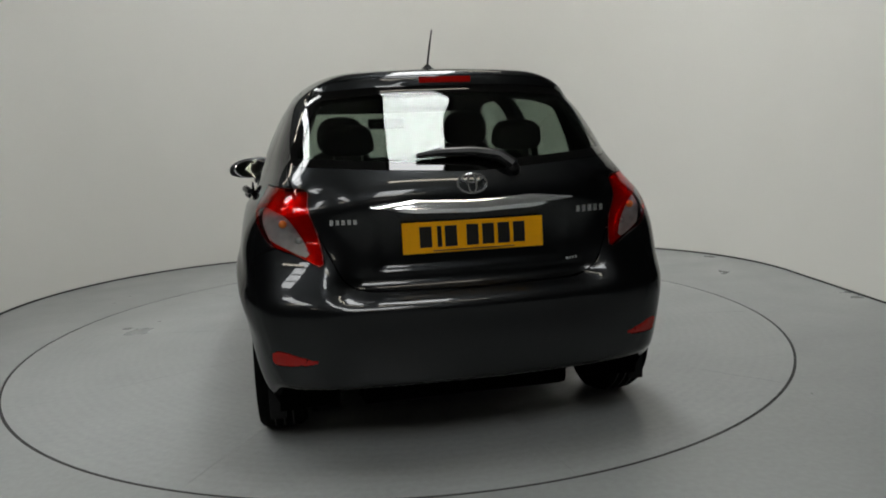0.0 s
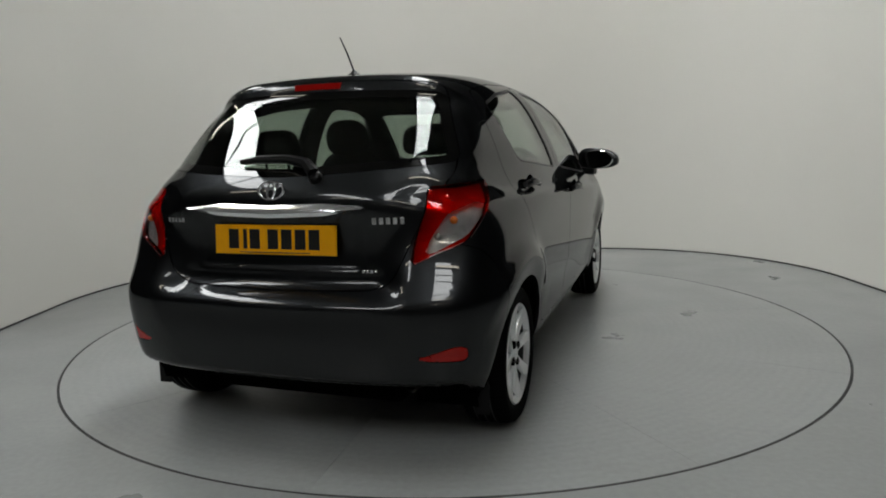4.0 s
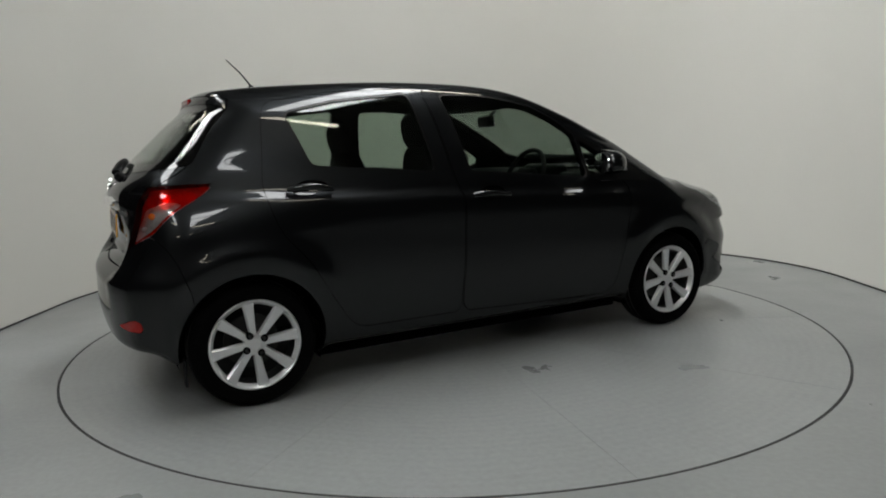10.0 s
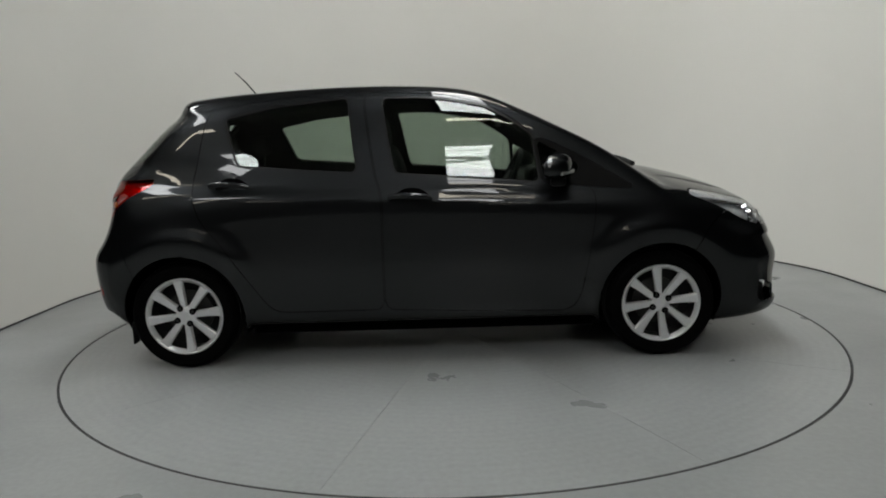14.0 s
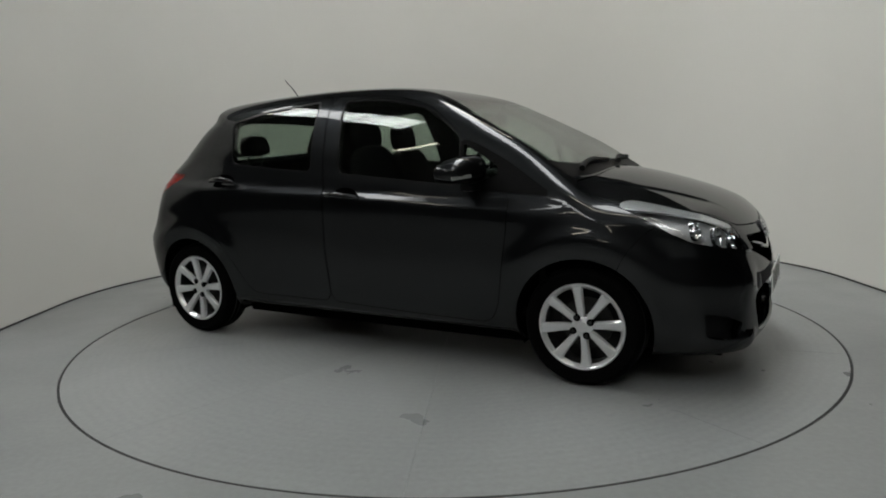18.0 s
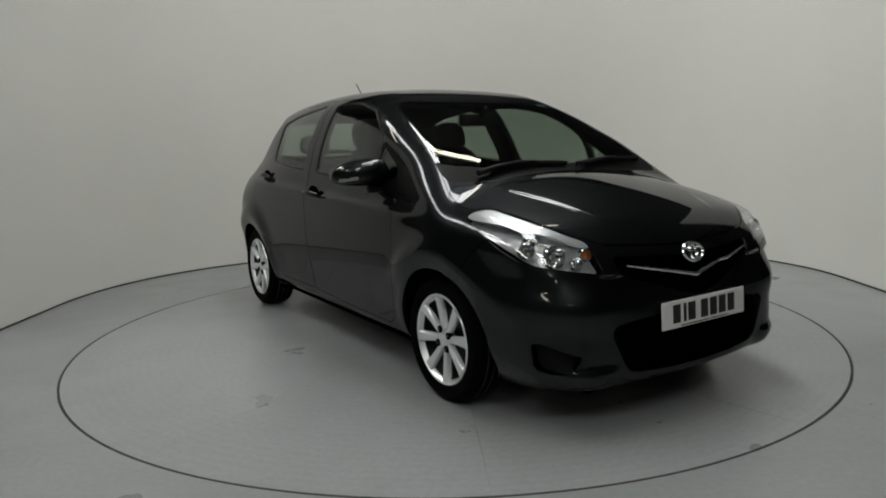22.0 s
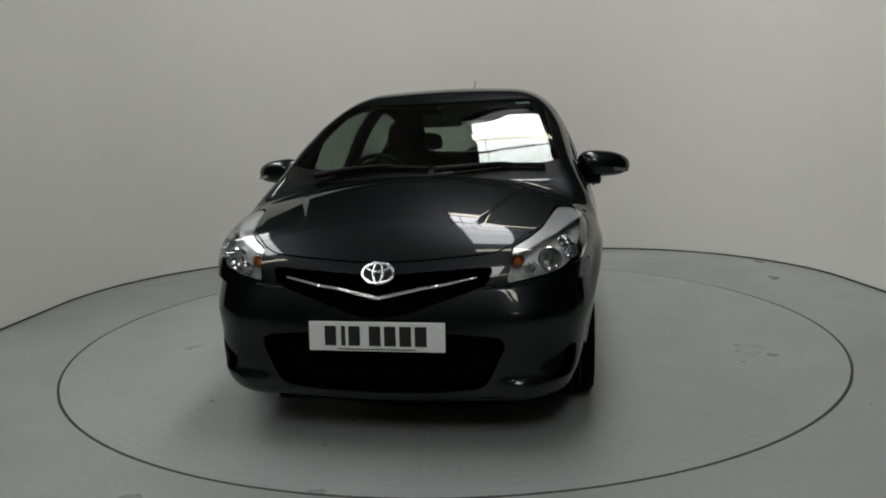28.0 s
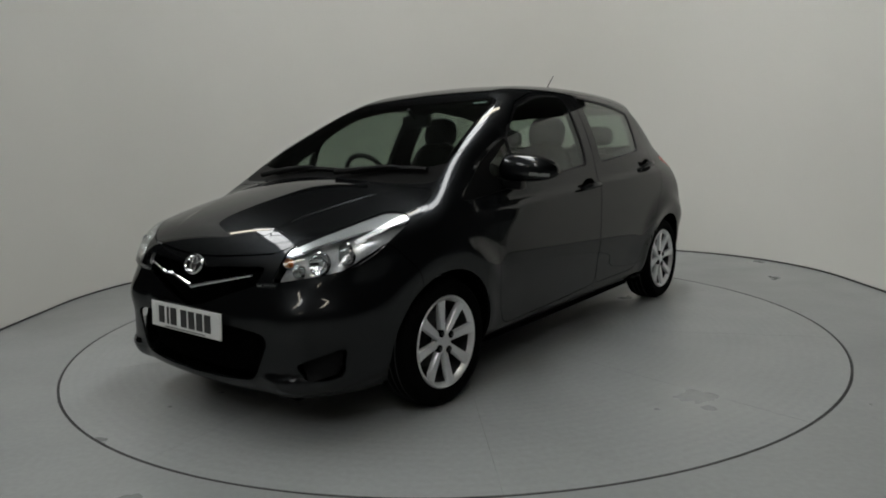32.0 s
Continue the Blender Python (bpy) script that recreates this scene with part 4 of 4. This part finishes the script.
    # door handles
    for doors, y0, z0, y1, z1 in ((P["front_doors"], -0.147, 0.878, 0.070, 0.868), (P["rear_doors"], -1.070, 0.951, -0.864, 0.943)):
        for door, s in zip(doors, (1, -1)):
            pts = []
            for k in range(7):
                f = k / 6
                p, n = skin_at(0, y0 + (y1 - y0) * f, z0 + (z1 - z0) * f, (1, 0, 0))
                q = p + n * (0.006 + 0.034 * math.sin(math.pi * min(max(f, 0.06), 0.94)) ** 0.5)
                pts.append((s * q.x, q.y, q.z))
            handle = part("door_handle", tube(pts, [0.012, 0.0155, 0.016, 0.016, 0.016, 0.0155, 0.012], 10, flat=1.0), M_PAINT, door, "body-coloured pull handle", True)
            p, n = skin_at(0, (y0 + y1) / 2 + 0.01, (z0 + z1) / 2 + 0.002, (1, 0, 0))
            # No real hollow: a thin black disc carries the shade of the hand cup.
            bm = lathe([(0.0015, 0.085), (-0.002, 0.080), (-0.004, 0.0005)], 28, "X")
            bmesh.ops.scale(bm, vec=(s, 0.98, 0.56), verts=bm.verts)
            cup = part("handle_cup_shade", bm, M_CAVITY, door, "shallow black disc painting the shaded recess behind the handle", True)
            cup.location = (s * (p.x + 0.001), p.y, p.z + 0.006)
    # mirrors
    for s in (1, -1):
        bm = bmesh.new()
        bmesh.ops.create_uvsphere(bm, u_segments=28, v_segments=18, radius=1)
        for q in bm.verts:
            x, y, z = q.co
            front = 0.085 if y > 0 else 0.030
            f = (x + 1) / 2
            high = (0.082 - 0.034 * f) if z > 0 else (0.056 - 0.016 * f)
            q.co = (0.128 * (abs(x) ** 0.75) * (1 if x > 0 else -1), front * (abs(y) ** 0.8) * (1 if y > 0 else -1) - 0.045 * f * f, high * (abs(z) ** 0.75) * (1 if z > 0 else -1) - 0.006 * f)
        mirror = part("door_mirror", bm, M_PAINT, car, "rounded body-coloured door mirror", True)
        mirror.matrix_basis = pose(s * 0.893, 0.70, 1.012, 0, 0, -10 * s) @ Matrix.Diagonal((1.10 * s, 1.12, 1.16, 1))
        bm = lathe([(0.0, 0.0005), (0.0, 0.062), (0.006, 0.066)], 30, "Y")
        bmesh.ops.scale(bm, vec=(1.55, 1, 0.78), verts=bm.verts)
        part("mirror_glass", bm, M_MIRROR, mirror, "mirror glass", True).matrix_basis = pose(0, -0.046, 0.002, 0, 0, -10)
        part("mirror_foot", box((0.17, 0.07, 0.038), (-0.105, 0.005, -0.058), 0.014, pose(0, 0, 0, 0, 6, 0)), M_BLACK, mirror, smooth=True)
        part("indicator", box((0.090, 0.016, 0.016), (0.066, 0.046, -0.020), 0.005, pose(0, 0, 0, 0, 6, -32)), M_WHITELENS, mirror, "slim clear side indicator", True)
    # headlamp innards
    for lamp, s in zip(P["headlights"], (1, -1)):
        for x, z, r, kind in LAMP_BOWLS:
            p, n = skin_at(x, 1.2, z, (0, 1, 0))
            way = (n + Vector((0, 1.2, -0.1))).normalized()
            p = p - n * 0.041
            turn = way.to_track_quat("Y", "Z").to_matrix().to_4x4()
            flip = Matrix.Diagonal((s, 1, 1, 1))
            bm = lathe([(0.0, 0.008), (0.004, r * 0.5), (0.014, r * 0.82), (0.028, r * 0.97), (0.031, r), (0.029, r * 1.08), (0.010, r * 1.10)], 30, "Y")
            bmesh.ops.transform(bm, matrix=flip @ Matrix.Translation(p) @ turn, verts=bm.verts)
            part("reflector_bowl", bm, M_BOWL, lamp, "bright reflector bowl", True)
            bm = bmesh.new()
            bmesh.ops.create_uvsphere(bm, u_segments=14, v_segments=10, radius=r * (0.60 if kind == "amber" else 0.24))
            bmesh.ops.transform(bm, matrix=flip @ Matrix.Translation(p + way * 0.014), verts=bm.verts)
            part("bulb", bm, M_AMBER if kind == "amber" else M_WHITELENS, lamp, smooth=True)
    # mud flaps
    for s in (1, -1):
        part("mud_flap", box((0.06, 0.010, 0.12), (s * 0.735, -1.552, 0.19), 0.004), M_TRIM, car, "short black mud flap")
    # sticker on the screen, inside
    p, n = skin_at(-0.46, 0.475, 1.0, (0, 0, 1))
    st = part("sticker", box((0.075, 0.022, 0.001)), M_STICKER, P["screen"], "small pale sticker")
    st.matrix_basis = Matrix.Translation(p - n * 0.008) @ n.to_track_quat("Z", "Y").to_matrix().to_4x4()


def soft_box(size, at, bevel, mat, parent, name, turn=None, label=""):
    return part(name, box(size, at, bevel, turn, segments=4), mat, parent, label, True)


def cushion(size, at, mat, parent, name, tilt=0.0, square=3.2, taper=0.0):
    """A padded form, rounder at its corners the lower square is, narrower towards the top by taper."""
    bm = bmesh.new()
    bmesh.ops.create_uvsphere(bm, u_segments=28, v_segments=18, radius=1)
    for q in bm.verts:
        x, y, z = q.co
        k = (abs(x) ** square + abs(y) ** square + abs(z) ** square) ** (-1 / square)
        q.co = (x * k * size[0] / 2 * (1 - taper * z * k), y * k * size[1] / 2, z * k * size[2] / 2)
    ob = part(name, bm, mat, parent, smooth=True)
    ob.matrix_basis = pose(*at, tilt, 0, 0)
    return ob


def build_cabin(car):
    for s in (1, -1):
        seat = new("front_seat")
        seat.parent = car
        seat.location = (s * 0.36, 0.11 if s > 0 else -0.08, 0.012 * s)
        seat["label"] = "charcoal fabric front seat with headrest"
        cushion((0.52, 0.56, 0.20), (0, 0.12, 0.50), M_FABRIC, seat, "seat_cushion", 4, 4.0)
        cushion((0.45, 0.16, 0.64), (0, -0.235, 0.82), M_FABRIC, seat, "backrest", 12, 3.6, 0.14)
        cushion((0.25, 0.11, 0.20), (0, -0.325, 1.205), M_FABRIC, seat, "headrest", 10, 2.7, 0.06)
        for d in (-0.06, 0.06):
            part("headrest_post", tube([(d, -0.29, 1.10), (d, -0.325, 1.22)], 0.006, 8), M_CHROME, seat, smooth=True)
    bench = new("rear_seat")
    bench.parent = car
    bench["label"] = "charcoal fabric rear bench with rounded headrests"
    cushion((1.24, 0.50, 0.20), (0, -0.80, 0.50), M_FABRIC, bench, "seat_cushion", 4, 5.0)
    cushion((1.24, 0.16, 0.58), (0, -1.085, 0.755), M_FABRIC, bench, "backrest", 14, 5.0)
    for x in (-0.38, 0.38):
        cushion((0.22, 0.10, 0.13), (x, -1.095, 1.165), M_FABRIC, bench, "headrest", 12, 3.6, 0.08)
        for d in (-0.06, 0.06):
            part("headrest_post", tube([(x + d, -1.10, 0.98), (x + d, -1.095, 1.14)], 0.006, 8), M_CHROME, bench, smooth=True)
    soft_box((1.36, 0.40, 0.20), (0, 0.82, 0.86), 0.07, M_DASH, car, "dashboard", label="black grained dashboard")
    soft_box((0.34, 0.10, 0.10), (0.36, 0.66, 0.955), 0.04, M_DASH, car, "instrument_hood")
    bm = bmesh.new()
    n = 40
    rings = []
    for k in range(n):
        a = 2 * math.pi * k / n
        rings.append([bm.verts.new(((0.178 + 0.015 * math.cos(b)) * math.cos(a), 0.015 * math.sin(b), (0.178 + 0.015 * math.cos(b)) * math.sin(a))) for b in np.linspace(0, 2 * math.pi, 10, endpoint=False)])
    for k in range(n):
        for i in range(10):
            bm.faces.new((rings[k][i], rings[k][(i + 1) % 10], rings[(k + 1) % n][(i + 1) % 10], rings[(k + 1) % n][i]))
    wheel = part("steering_wheel", bm, M_DASH, car, "black steering wheel", True)
    wheel.matrix_basis = pose(0.36, 0.50, 0.93, -25, 0, 0)
    soft_box((0.16, 0.05, 0.12), (0, 0.01, 0), 0.02, M_DASH, wheel, "wheel_boss")
    for a in (0, 180, 270):
        part("wheel_spoke", box((0.12, 0.02, 0.03), (0, 0, 0), 0.008, pose(0.11 * math.cos(radians(a)), 0, 0.11 * math.sin(radians(a)), 0, -a, 0)), M_DASH, wheel)
    ob = soft_box((0.24, 0.035, 0.07), (0, 0, 0), 0.016, M_DASH, car, "rear_view_mirror", label="black interior mirror")
    ob.matrix_basis = pose(0, 0.46, 1.275, 6, 0, -12)
    part("mirror_stem", tube([(0, 0.47, 1.29), (0, 0.53, 1.34)], 0.012, 8), M_DASH, car)
    soft_box((1.10, 0.30, 0.03), (0, -1.36, 0.965), 0.01, M_LINING, car, "parcel_shelf", label="dark parcel shelf behind the rear seat")
    part("cabin_floor", box((1.40, 2.2, 0.04), (0, -0.1, 0.30), 0.01), M_LINING, car)
    # Dead-black slabs added to block light and deepen the shade under the car.
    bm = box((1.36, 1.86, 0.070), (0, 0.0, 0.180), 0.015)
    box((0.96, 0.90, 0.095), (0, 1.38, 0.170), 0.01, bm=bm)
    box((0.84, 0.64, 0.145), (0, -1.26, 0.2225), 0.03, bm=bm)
    part("underbody", bm, M_CAVITY, car, "black underbody panels, added to deepen the shade below")
    part("bulkhead", box((1.36, 0.04, 0.62), (0, 1.02, 0.62), 0.01), M_DASH, car)


def build_car():
    car = tagged(new("car"), "dark grey five-door hatchback standing on the turntable", "car")
    P = build_skin(car)
    for x, y in ((0.808, AXLE), (0.808, -AXLE), (-0.808, AXLE), (-0.808, -AXLE)):
        build_wheel(car, x, y)
    build_arch_liners(car)
    build_details(car, P)
    build_cabin(car)
    return car


build_wall()
build_floor()
build_hall()
table = build_turntable()
car = build_car()


def motions():
    """The turntable and the car on it turn together, clockwise from above, at one steady speed."""
    turns = [(t, 9.297 - 7.103 * t) for t in range(33)]
    walk(table, [(t, pose(0, 0, 0, 0, 0, a)) for t, a in turns])
    walk(car, [(t, pose(0, 0, 0, 0, 0, a) @ pose(-0.031, -0.151, 0)) for t, a in turns])


motions()
